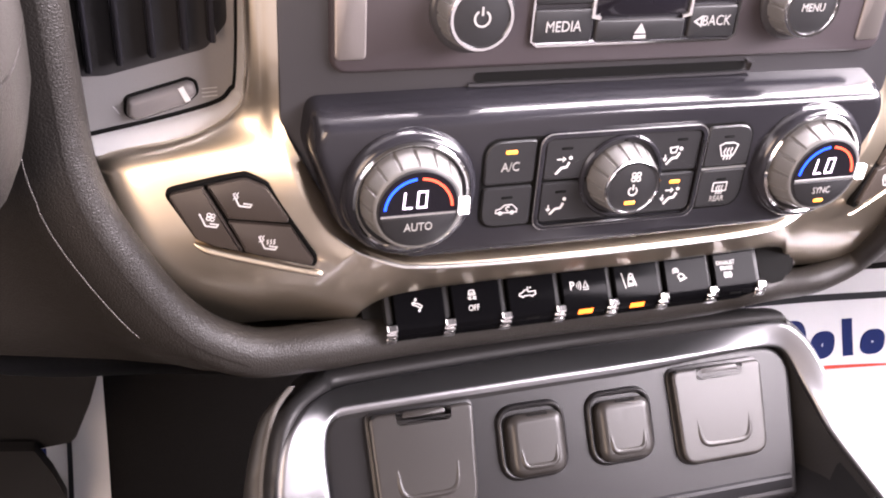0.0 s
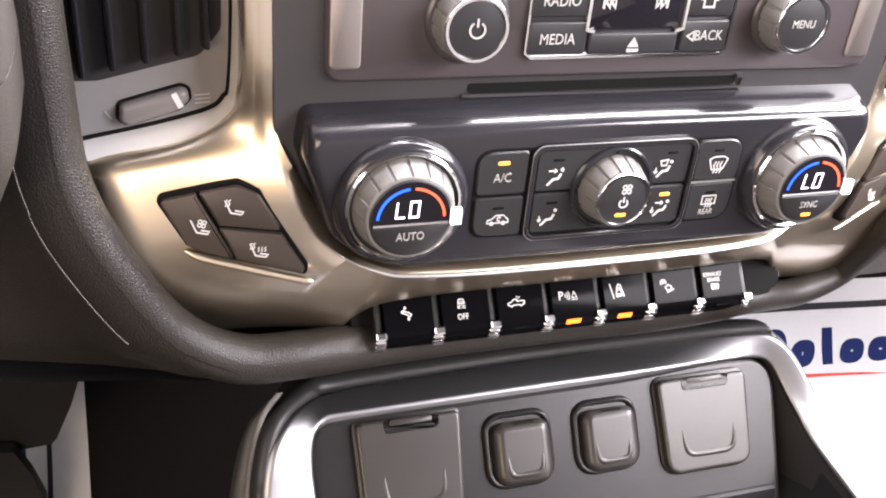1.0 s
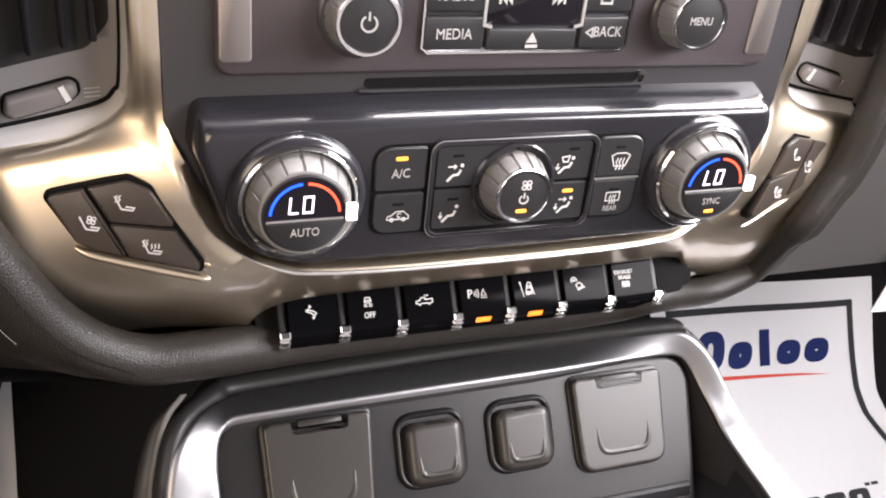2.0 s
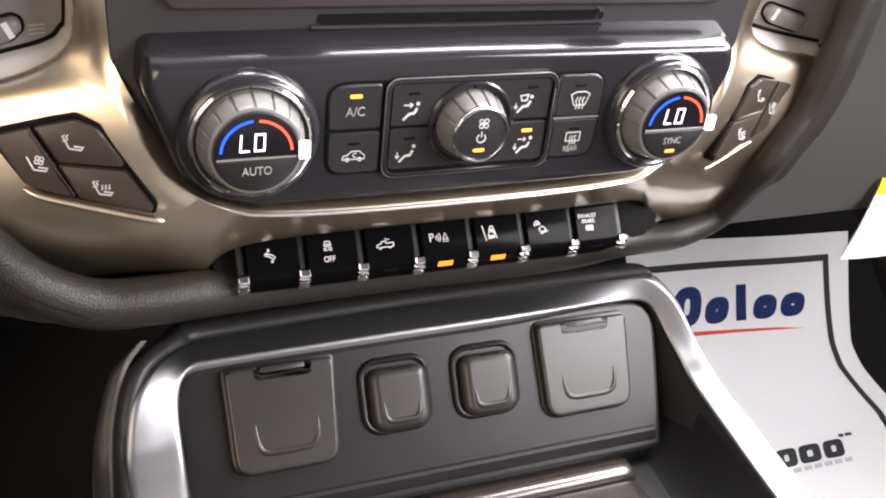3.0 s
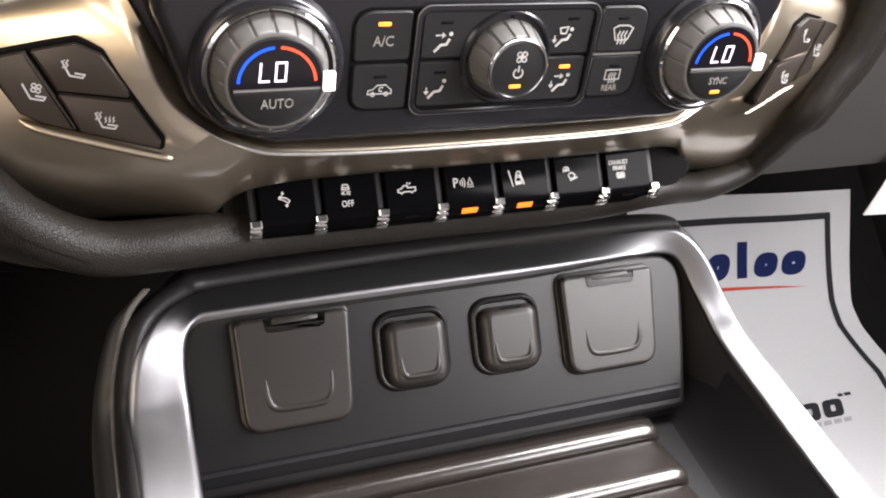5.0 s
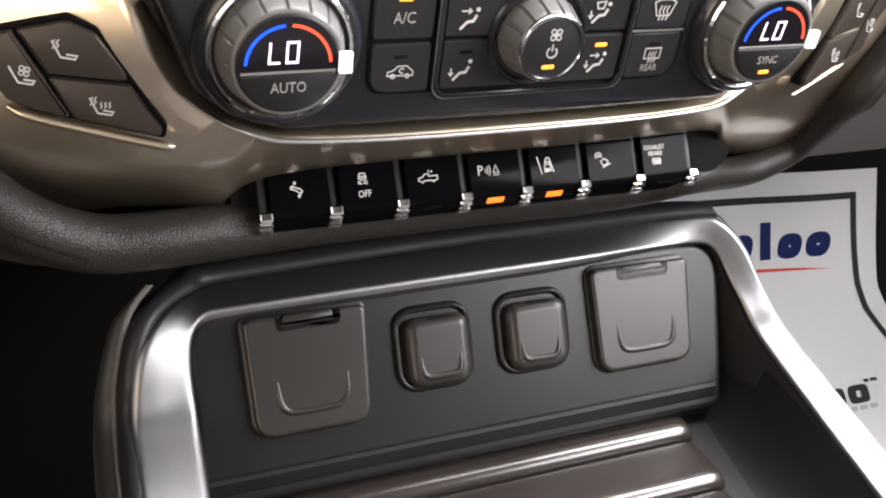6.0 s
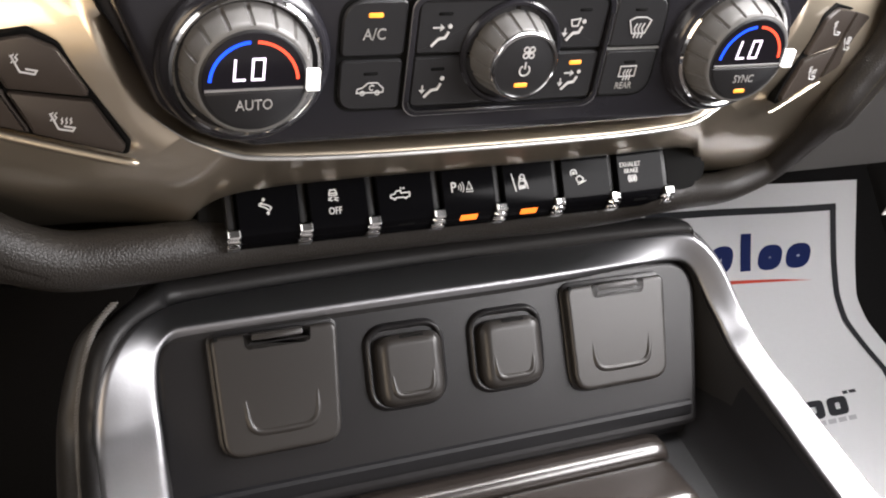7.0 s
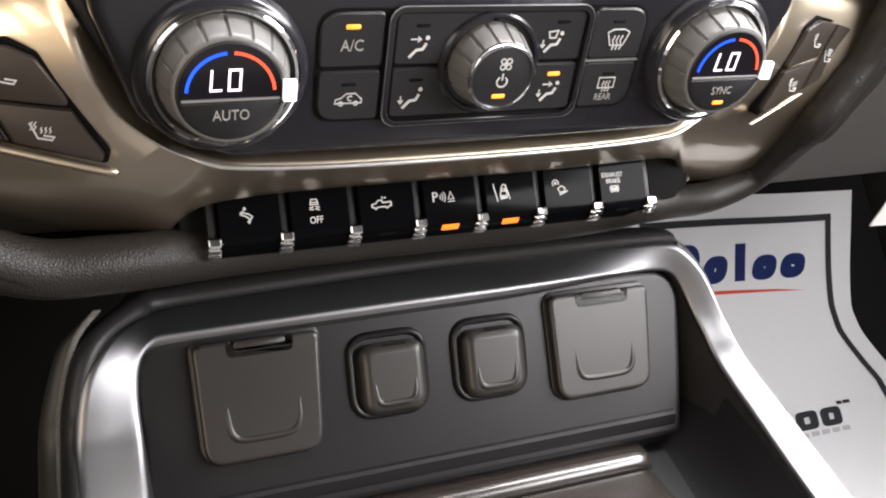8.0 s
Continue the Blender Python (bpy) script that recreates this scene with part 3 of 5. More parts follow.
key("screen_defrost_key", fillet([(46.4, -4.2), (72.6, -4.2), (72.6, 18.6), (46.4, 18.6)], [2.6, 2.6, 9, 2.6], 6))
key("rear_defrost_key", fillet([(46.4, -27.4), (72.4, -27.4), (72.4, -5.8), (46.4, -5.8)], [2.6, 9, 2.6, 2.6], 6))
s = Shape()
s.ribbon([(46.4, -5.1), (72.4, -5.1)], 0.7, 0, 1.5)
part("key_edge", s, SATIN, climate)
frame_line = rrect(0.6, -5.2, 87.4, 49, 5.5, 6)
s = Shape()
s.ribbon(frame_line, 2.2, 0.1, 2.6, closed=True)
part("mode_frame", s, GLOSS, climate, "raised satin frame")
# highlight on the frame's lower corner and edge, put in as a chrome strip
s = Shape()
s.ribbon([(-42.6, -24), (-41.6, -27), (-38.8, -28.8), (39, -28.8), (42.0, -27.4), (43.6, -24), (43.8, 12)], 0.8, 2.2, 3.1)
part("frame_highlight", s, CHROME, climate, "highlight drawn as a bright strip on the lower edge")
s = Shape()
s.ribbon(rrect(0.6, -5.2, 89.6, 51.2, 6.2, 6), 0.3, 1.8, 2.5, closed=True)
part("frame_line", s, SATIN, climate, "fine bright outline")
key("face_vent_key", fillet([(-41.6, -4.4), (0, -4.4), (0, 18), (-41.6, 18)], [2.0, 2.0, 2.0, 3.5], 4))
key("floor_vent_key", fillet([(-41.6, -27.6), (0, -27.6), (0, -5.4), (-41.6, -5.4)], [3.5, 2.0, 2.0, 2.0], 4))
key("screen_floor_key", fillet([(0.6, -4.4), (42.8, -4.4), (42.8, 18), (0.6, 18)], [2.0, 2.0, 3.5, 2.0], 4))
key("face_floor_key", fillet([(0.6, -27.6), (42.8, -27.6), (42.8, -5.4), (0.6, -5.4)], [2.0, 3.5, 2.0, 2.0], 4))
lettering("ac_lettering", "A/C", 6.6, -58.6, 4.6, 1.75, PRINT, climate, 0.85)
lettering("rear_lettering", "REAR", 4.5, 58.8, -22.6, 1.75, PRINT, climate, 0.8)
lamp_slot(-58.6, 12.4, climate, lit=GLOW_AMBER)
lamp_slot(32.0, -10.4, climate, lit=GLOW_AMBER)
for x, y in ((-58.7, -11.6), (-30.2, 12.4), (-30.7, -10.8), (31.9, 12.9), (58.6, 12.6), (59.4, -11.4)):
    lamp_slot(x, y, climate)
# signs
seated = [[(-0.75, -0.85), (-0.2, -0.25), (0.3, -0.2), (0.55, 0.3)]]
head = ["o"] + circle(0.62, 0.72, 0.1, 8)


def person_sign(x, y, arrows):
    strokes("seated_sign", seated, x, y, 1.75, 5.2, WHITE, climate, 1.1)
    strokes("head_sign", [head], x, y, 1.75, 5.2, WHITE, climate, 0.8)
    strokes("arrow_sign", arrows, x, y, 1.75, 5.2, WHITE, climate, 0.55)


to_face = [[(-0.75, 0.62), (0.0, 0.62)], ["o", (-0.1, 0.8), (0.1, 0.62), (-0.1, 0.44)]]
to_feet = [[(-0.95, 0.2), (-0.95, -0.3)], ["o", (-1.1, -0.25), (-0.95, -0.45), (-0.8, -0.25)]]
small_screen = ["o", (-0.55, 0.85), (0.25, 0.95), (0.1, 0.35), (-0.4, 0.35)]
person_sign(-31.2, 3.6, to_face)
person_sign(-31.6, -18.6, to_feet)
person_sign(28.6, 4.2, to_feet + [small_screen])
person_sign(31.4, -18.4, to_face + to_feet)
waves = [[(x, -0.9), (x + 0.12, -0.5), (x - 0.08, -0.1), (x + 0.1, 0.35)] for x in (-0.35, 0.0, 0.35)]
strokes("defrost_sign", [["o", (-1, 0.6), (-0.5, 0.85), (0.5, 0.85), (1, 0.6), (0.6, -0.5), (-0.6, -0.5)]] + waves, 59.4, 4.6, 1.75, 5.3, WHITE, climate, 0.5)
strokes("rear_defrost_sign", [["o", (-0.95, 0.7), (0.95, 0.7), (0.95, -0.45), (-0.95, -0.45)]] + waves, 59.2, -16.2, 1.75, 4.2, WHITE, climate, 0.42)
strokes("recirculation_sign", [["o", (-1.05, -0.35), (-1.0, -0.02), (-0.6, 0.08), (-0.2, 0.45), (0.55, 0.45), (0.9, 0.1), (1.05, 0.0), (1.05, -0.35)], ["o"] + circle(-0.58, -0.38, 0.17, 8), ["o"] + circle(0.6, -0.38, 0.17, 8), arc(0.15, 0.05, 0.2, 40, 300, 10)], -58.6, -17.8, 1.75, 5.2, WHITE, climate, 0.4)


def temperature_knob(x, y, word, lamp):
    k = part("temperature_knob", knurled(Shape(), 24.6, 21.0, 4, 16.5, 16, 0.9), KNOB, climate, "ribbed grey knob with a lit blue and red display", local=pose(x * U, y * U, 0))
    s = Shape()
    s.lathe([(34, -8), (33, -1), (31.4, 3.5), (29.8, 5.4), (28.4, 5.8), (27.2, 5.2)], caps=False)
    part("collar", s, GLOSS, k)
    s = Shape()
    s.lathe([(28.3, 4.6), (28.0, 6.2), (27.0, 7.0), (26.0, 6.3), (25.6, 4)], caps=False)
    part("chrome_ring", s, CHROME, k, "chrome ring round the knob")
    s = Shape()
    s.lathe([(26.2, 4.2), (20, 4.2)], caps=False)
    part("well", s, BUTTON, k)
    s = Shape()
    s.lathe([(19.6, 15), (19.6, 16.4), (19.0, 16.9), (18.4, 17.0)])
    part("rim", s, BUTTON, k)
    # display window over the divider, push key below it
    cut = -3.2
    a = math.degrees(math.asin(cut / 18.4))
    s = Shape()
    s.prism(circle(0, 0, 18.4, 40, a, 180 - a), 16.9, 17.25)
    disp = part("display", s, LCD, k, "dark display glass")
    s = Shape()
    s.raised(circle(0, 0, 18.2, 40, 180 - a + 1.5, 360 + a - 1.5), [(0, 16.8), (0, 17.3), (0.4, 17.6)])
    part("push_key", s, BUTTON, k)
    s = Shape()
    s.ribbon([(-17.6, cut + 0.5), (17.6, cut + 0.5)], 0.9, 17.1, 17.7)
    part("divider", s, SATIN, k)
    s = Shape()
    s.ribbon(arc(0, -0.5, 15.7, 95, 176, 22), 1.15, 17.2, 17.5)
    part("blue_arc", s, GLOW_BLUE, k, "lit blue scale")
    s = Shape()
    s.ribbon(arc(0, -0.5, 15.7, 4, 86, 22), 1.15, 17.2, 17.5)
    part("red_arc", s, GLOW_RED, k, "lit red scale")
    # seven-segment letters
    s = Shape()
    s.ribbon([(-6.6, 9.0), (-7.2, 1.0), (-3.2, 1.0)], 0.78, 17.2, 17.5)
    s.ribbon([(-0.4, 8.8), (3.6, 8.8), (3.2, 1.0), (-0.8, 1.0)], 0.78, 17.2, 17.5, closed=True)
    part("lit_reading", s, GLOW_WHITE, k, "lit white reading LO")
    lettering("key_lettering", word, 5.9 if word == "AUTO" else 5.2, 0, -9.0, 17.7, PRINT, k, 0.82)
    if lamp:
        lamp_slot(0, -14.8, k, z=17.6, lit=GLOW_AMBER)
    s = Shape()
    s.box(18.8, 23.6, -3.8, 4.2, 16.4, 18.9, 0.1)
    part("pointer", s, MARK, k, "white lit pointer")
    return k


temperature_knob(-107.4, -5.0, "AUTO", False)
temperature_knob(109.5, -5.2, "SYNC", True)

fan = part("fan_knob", knurled(Shape(), 18.0, 14.8, 1, 15, 14, 0.8), KNOB, climate, "ribbed grey fan knob with a chrome ring", local=pose(0.5 * U, -4.5 * U, 0))
s = Shape()
s.lathe([(22.5, 0), (22.5, 2.2), (21.6, 3.2), (20.4, 3.2), (19.8, 2)], caps=False)
part("collar", s, GLOSS, fan)
s = Shape()
s.lathe([(14.6, 14), (14.6, 15.6), (14.1, 16.2), (13.2, 16.2), (12.8, 15.4)], caps=False)
part("chrome_ring", s, CHROME, fan, "chrome ring")
s = Shape()
s.lathe([(13.0, 14), (13.0, 15.3), (12.2, 15.6)])
part("cap", s, BUTTON, fan)
strokes("fan_sign", [["o"] + circle(0.42 * cx, 0.42 * cy, 0.36, 10) for cx, cy in ((1, 1), (-1, 1), (1, -1), (-1, -1))] + [["o"] + circle(0, 0, 0.1, 6)], 0.6, 6.0, 15.7, 3.0, WHITE, fan, 0.5)
strokes("power_sign", [arc(0, 0, 0.8, 120, 420, 16), [(0, 0.2), (0, 1.3)]], 0, -1.6, 15.7, 2.8, WHITE, fan, 0.6)
lamp_slot(-0.5, -8.0, fan, z=15.6, lit=GLOW_AMBER)

# ---- seat heater keys ----
seat_heat = [[(-0.9, 0.9), (-0.35, -0.55), (0.75, -0.75), (0.95, -0.45), (0.1, -0.3)]]


def seat_keys(side):
    m = slab_frame(-185, 29.4, -22.8, 6) @ Matrix.Rotation(radians(-8), 4, "Y") if side < 0 else slab_frame(191.5, 34, -21.5, 6) @ Matrix.Rotation(radians(15), 4, "Y") @ Matrix.Diagonal((0.9, 1, 1, 1))
    pod = thing("seat_heater_keys", m, "dark seat heating and cooling keys in the champagne bezel", "switch panel", "seat heater keys")
    q = lambda pts: [(side * -(x + 185), y + 25) for x, y in (pts if side < 0 else list(reversed(pts)))]  # noqa: E731
    whole = [(-206, -33), (-198, -37.5), (-151, -50), (-150, -46), (-172, -5.5), (-182, -0.8), (-219, -9)]
    s = Shape()
    s.raised(fillet(q(whole), 3.0, 4), [(-0.3, -9), (-0.3, 0.3), (0.2, 0.6), (0.8, 0.4)])
    part("backing", s, SLOT, pod)
    a = [(-205.5, -32.4), (-197.5, -36.4), (-184.6, -39.8), (-200.8, -6.0), (-217, -9.6)]
    b = [(-190.6, -22.2), (-161.6, -25.4), (-172.6, -6.6), (-182, -2.2), (-199.2, -5.6)]
    c = [(-183.4, -40.1), (-152.6, -48.4), (-151.6, -45.4), (-162.2, -27), (-191.0, -23.6)]
    for name, pts, r, icon in (("cooling_key", a, [4, 3, 0.8, 0.8, 2.5], (-199.4, -22.8)), ("backrest_key", b, [0.8, 2, 6, 6, 0.8], (-183.6, -13.0)), ("cushion_key", c, [0.8, 1.5, 1.5, 2, 0.8], (-173.0, -35.4))):
        rr = r if side < 0 else list(reversed(r))
        s = Shape()
        s.raised(fillet(q(pts), rr, 4), [(0, 0), (0, 2.2), (0.4, 2.9), (1.2, 3.1)])
        kk = part(name, s, SEAT_BUTTON, pod)
        x, y = side * -(icon[0] + 185), icon[1] + 25
        strokes("seat_sign", seat_heat, x, y, 3.2, 4.4, WHITE, pod, 0.6)
        wav = [[(-0.9 + d, 0.2), (-0.7 + d, 0.5), (-0.85 + d, 0.7), (-0.6 + d, 1.0)] for d in (0, 0.3)] + ([] if name != "cushion_key" else [[(-0.1 + d, -0.1), (0.05 + d, 0.1), (-0.05 + d, 0.3), (0.1 + d, 0.5)] for d in (0, 0.35, 0.7)])
        if name == "cooling_key":
            wav = [["o"] + circle(0.25 + 0.3 * math.cos(a), 0.45 + 0.3 * math.sin(a), 0.2, 8) for a in (0.5, 2.1, 3.7, 5.2)]
        strokes("heat_sign", wav, x, y, 3.2, 4.4, WHITE, pod, 0.45)
    # raised lip of the bezel under the keys
    s = Shape()
    lip = [(side * -(x + 185), y + 25) for x, y in ((-207, -36), (-199, -40.5), (-175, -47.5), (-152, -53.5), (-147, -54))]
    lip = spline(lip, 6)
    wide = 1.0 if side < 0 else 0.6
    s.sweep([(x, y, 0.2) for x, y in lip], [(2.0 * wide * math.cos(a), 1.8 * wide * math.sin(a)) for a in (2 * math.pi * k / 14 for k in range(14))], scale=[min(1.0, 0.25 + 0.15 * min(k, len(lip) - 1 - k)) for k in range(len(lip))])
    part("lower_lip", s, BEZEL, pod, "champagne raised lip", smooth=60)
    return pod


seat_keys(-1)
seat_keys(1)

# ---- switch bank ----
bank = thing("switch_bank", slab_frame(1.1, 24.5, -97.6, 40.7), "black bank of seven push switches with chrome clips", "switch panel")
s = Shape()
s.raised(fillet([(-124, -3), (122, -3), (150, 8), (152, 34), (140, 50), (-122, 50)], [4, 8, 10, 12, 8, 4], 6), [(0, -30), (0, -13.4), (0.4, -13)])
part("bed", s, SLOT, bank, smooth=15)

def switch_profile():
    return [(32.5, -6), (32.5, -0.9), (31.5, 0.0), (16, 0.15), (4, 0), (1.2, -0.8), (-0.6, -2.6), (-3.0, -6.0), (-4.2, -8.6), (-4.4, -12)]


pitch, first = 32.42, -110.6
# matte black plate added for the pocket's shade, covering the bezel wall in it
s = Shape()
s.raised(fillet([(119, 1), (136, 3), (143, 14), (142, 34), (119, 34)], [1, 5, 6, 6, 1], 5), [(0, -14), (0, -5.2), (0.6, -4.6)])
part("pocket_shade_plate", s, SLOT, bank, "plain black plate standing in for the shaded pocket beside the last switch")
for i in range(7):
    x0, x1 = first + pitch * i + 2.6, first + pitch * (i + 1) - 2.6
    s = Shape()
    prof = switch_profile()
    cols = [(x0, -0.9), (x0 + 0.15, -0.25), (x0 + 0.4, 0)] + [(x0 + (x1 - x0) * k / 4, 0) for k in (1, 2, 3)] + [(x1 - 0.4, 0), (x1 - 0.15, -0.25), (x1, -0.9)]
    s.grid([[(x, y, z + dz) for y, z in prof] for x, dz in cols])
    s.grid([[(x0, y, z - 0.9) for y, z in prof], [(x0, y, z - 7) for y, z in prof]])
    s.grid([[(x1, y, z - 0.9) for y, z in prof], [(x1, y, z - 7) for y, z in prof]])
    part("push_switch", s, PIANO, bank, "black push switch", smooth=20)
for i in range(8):
    x = first + pitch * i
    s = Shape()
    prof = [(4.6, -2.0), (4.5, 0.4), (3.8, 1.4), (1.0, 1.6), (0.2, 1.2), (0.0, -2.0), (-0.6, -2.2), (-0.7, 0.2), (-1.3, 0.0), (-2.3, -1.4), (-2.5, -4.4), (-3.1, -4.8), (-3.2, -2.6), (-3.8, -3.2), (-4.4, -4.4), (-4.7, -7.0), (-5.2, -8)]
    s.grid([[(x + dx, y, z - dz) for y, z in prof] for dx, dz in ((-3.0, 2.0), (-2.8, 0.4), (-2.2, 0), (0, 0.1), (2.2, 0), (2.8, 0.4), (3.0, 2.0))])
    part("chrome_clip", s, CLIP, bank, "small chrome clip", smooth=25)
    s = Shape()
    s.box(x - 1.9, x + 1.9, 4.5, 31.0, -9, -3.4, 0.4)
    part("divider", s, DIVIDER, bank, "dark grey divider between the switches")
for i, lit in ((3, True), (4, True), (2, False), (6, False)):
    x = first + pitch * (i + 0.5) - (0.5 if lit else 0)
    s = Shape()
    m = [(x - 4.4, 0.2, -1.5), (x + 4.4, 0.2, -1.5), (x + 4.4, -2.0, -4.3), (x - 4.4, -2.0, -4.3)] if lit else [(x - 4, -0.6, -2.4), (x + 4, -0.6, -2.4), (x + 4, -1.4, -3.5), (x - 4, -1.4, -3.5)]
    up = [(a, b + 0.2, c + 0.7 if lit else c + 0.25) for a, b, c in m]
    s.grid([m, up], closed=True)
    s.cap(len(s.v) - 4, 4)
    part("indicator_lamp", s, GLOW_ORANGE if lit else SLOT, bank, "lit orange lamp" if lit else "")
ix = [first + 15.8 + 31.5 * k for k in range(7)]
iz = 0.35
strokes("pedal_sign", [["o", (-0.9, 0.1), (-0.1, -0.2), (0.5, -0.7), (0.8, -0.3), (0.3, 0.1), (-0.5, 0.35)], [(-1, 0.3), (-0.4, 0.6)], ["o", (-0.4, 0.9), (-0.25, 1.1), (-0.1, 0.9), (-0.25, 0.75)], ["o", (0.1, -1.0), (0.25, -0.85), (0.4, -1.0), (0.25, -1.2)]], ix[0] - 0.6, 13.6, iz, 3.1, WHITE, bank, 0.5)
strokes("traction_sign", [["o", (-0.5, 1.5), (0.4, 1.5), (0.6, 0.9), (0.6, 0.6), (-0.7, 0.6), (-0.7, 0.9)], [(-0.7, 0.95), (0.6, 0.95)], [(-0.9, 0.1), (-0.2, 0.3), (-0.8, -0.15), (-0.2, -0.3)], [(0.1, 0.3), (0.8, 0.1), (0.1, -0.15), (0.8, -0.35)]], ix[1] - 1.0, 14.0, iz, 2.7, WHITE, bank, 0.5)
lettering("off_lettering", "OFF", 4.6, ix[1] - 0.6, 8.4, iz, WHITE, bank, 0.8, thick=0.15)
strokes("bed_lamp_sign", [["o", (-1.3, -0.3), (-1.25, 0.05), (-0.7, 0.15), (-0.45, 0.5), (0.15, 0.55), (0.2, 0.2), (1.35, 0.25), (1.35, -0.3), (1.0, -0.35), (0.8, -0.55), (0.55, -0.35), (-0.5, -0.35), (-0.75, -0.6), (-1.0, -0.35)], [(0.2, 0.75), (0.2, 1.0)], [(0.45, 0.7), (0.7, 0.9)]], ix[2] - 0.6, 13.0, iz, 3.6, WHITE, bank, 0.5)
lettering("parking_lettering", "P", 7.0, ix[3] - 4.8, 13.8, iz, WHITE, bank, 0.9, thick=0.15)
strokes("parking_waves", [arc(-1.4, 0, 0.55, -42, 42, 8), arc(-1.4, 0, 1.0, -40, 40, 8), arc(-1.4, 0, 1.45, -38, 38, 8), ["o", (0.55, -0.45), (1.6, -0.45), (1.08, 0.8)], [(0.4, -0.85), (1.75, -0.85)]], ix[3] + 0.4, 13.8, iz, 2.8, WHITE, bank, 0.34)
strokes("lane_sign", [[(-1.3, 1.2), (-0.8, -1.2)], ["o", (-0.1, 0.7), (0.15, 1.0), (0.5, 0.9), (0.6, 0.5), (0.6, -0.8), (-0.3, -0.9), (-0.35, -0.4)], ["o", (-0.15, 0.5), (0.45, 0.4), (0.4, 0.1), (-0.1, 0.15)], ["o", (-0.15, -0.5), (0.35, -0.5), (0.35, -0.7), (-0.15, -0.7)], [(0.7, 0.2), (1.0, -1.0)]], ix[4] - 0.4, 13.6, iz, 3.7, WHITE, bank, 0.5)
strokes("descent_sign", [arc(-0.6, 0.5, 0.5, -30, 220, 12), ["o"] + circle(-0.6, 0.5, 0.15, 6), ["o", (-0.3, -0.3), (0.3, 0.1), (0.9, -0.3), (0.8, -0.7), (0.0, -0.9)], [(-0.1, -1.2), (1.3, -0.7)]], ix[5], 13.8, iz, 3.5, WHITE, bank, 0.5)
lettering("exhaust_lettering", "EXHAUST", 3.5, ix[6], 17.4, iz, WHITE, bank, 0.82, thick=0.15)
lettering("brake_lettering", "BRAKE", 3.5, ix[6] + 0.3, 14.2, iz, WHITE, bank, 0.82, thick=0.15)
strokes("brake_sign", [["o"] + circle(0, 0, 0.6, 12), arc(0, 0, 1.0, 130, 230, 8), arc(0, 0, 1.0, -50, 50, 8), [(-0.4, 0.1), (0.4, 0.1)], [(-0.4, -0.2), (0.4, -0.2)]], ix[6] + 0.5, 10.2, iz, 2.4, WHITE, bank, 0.5)


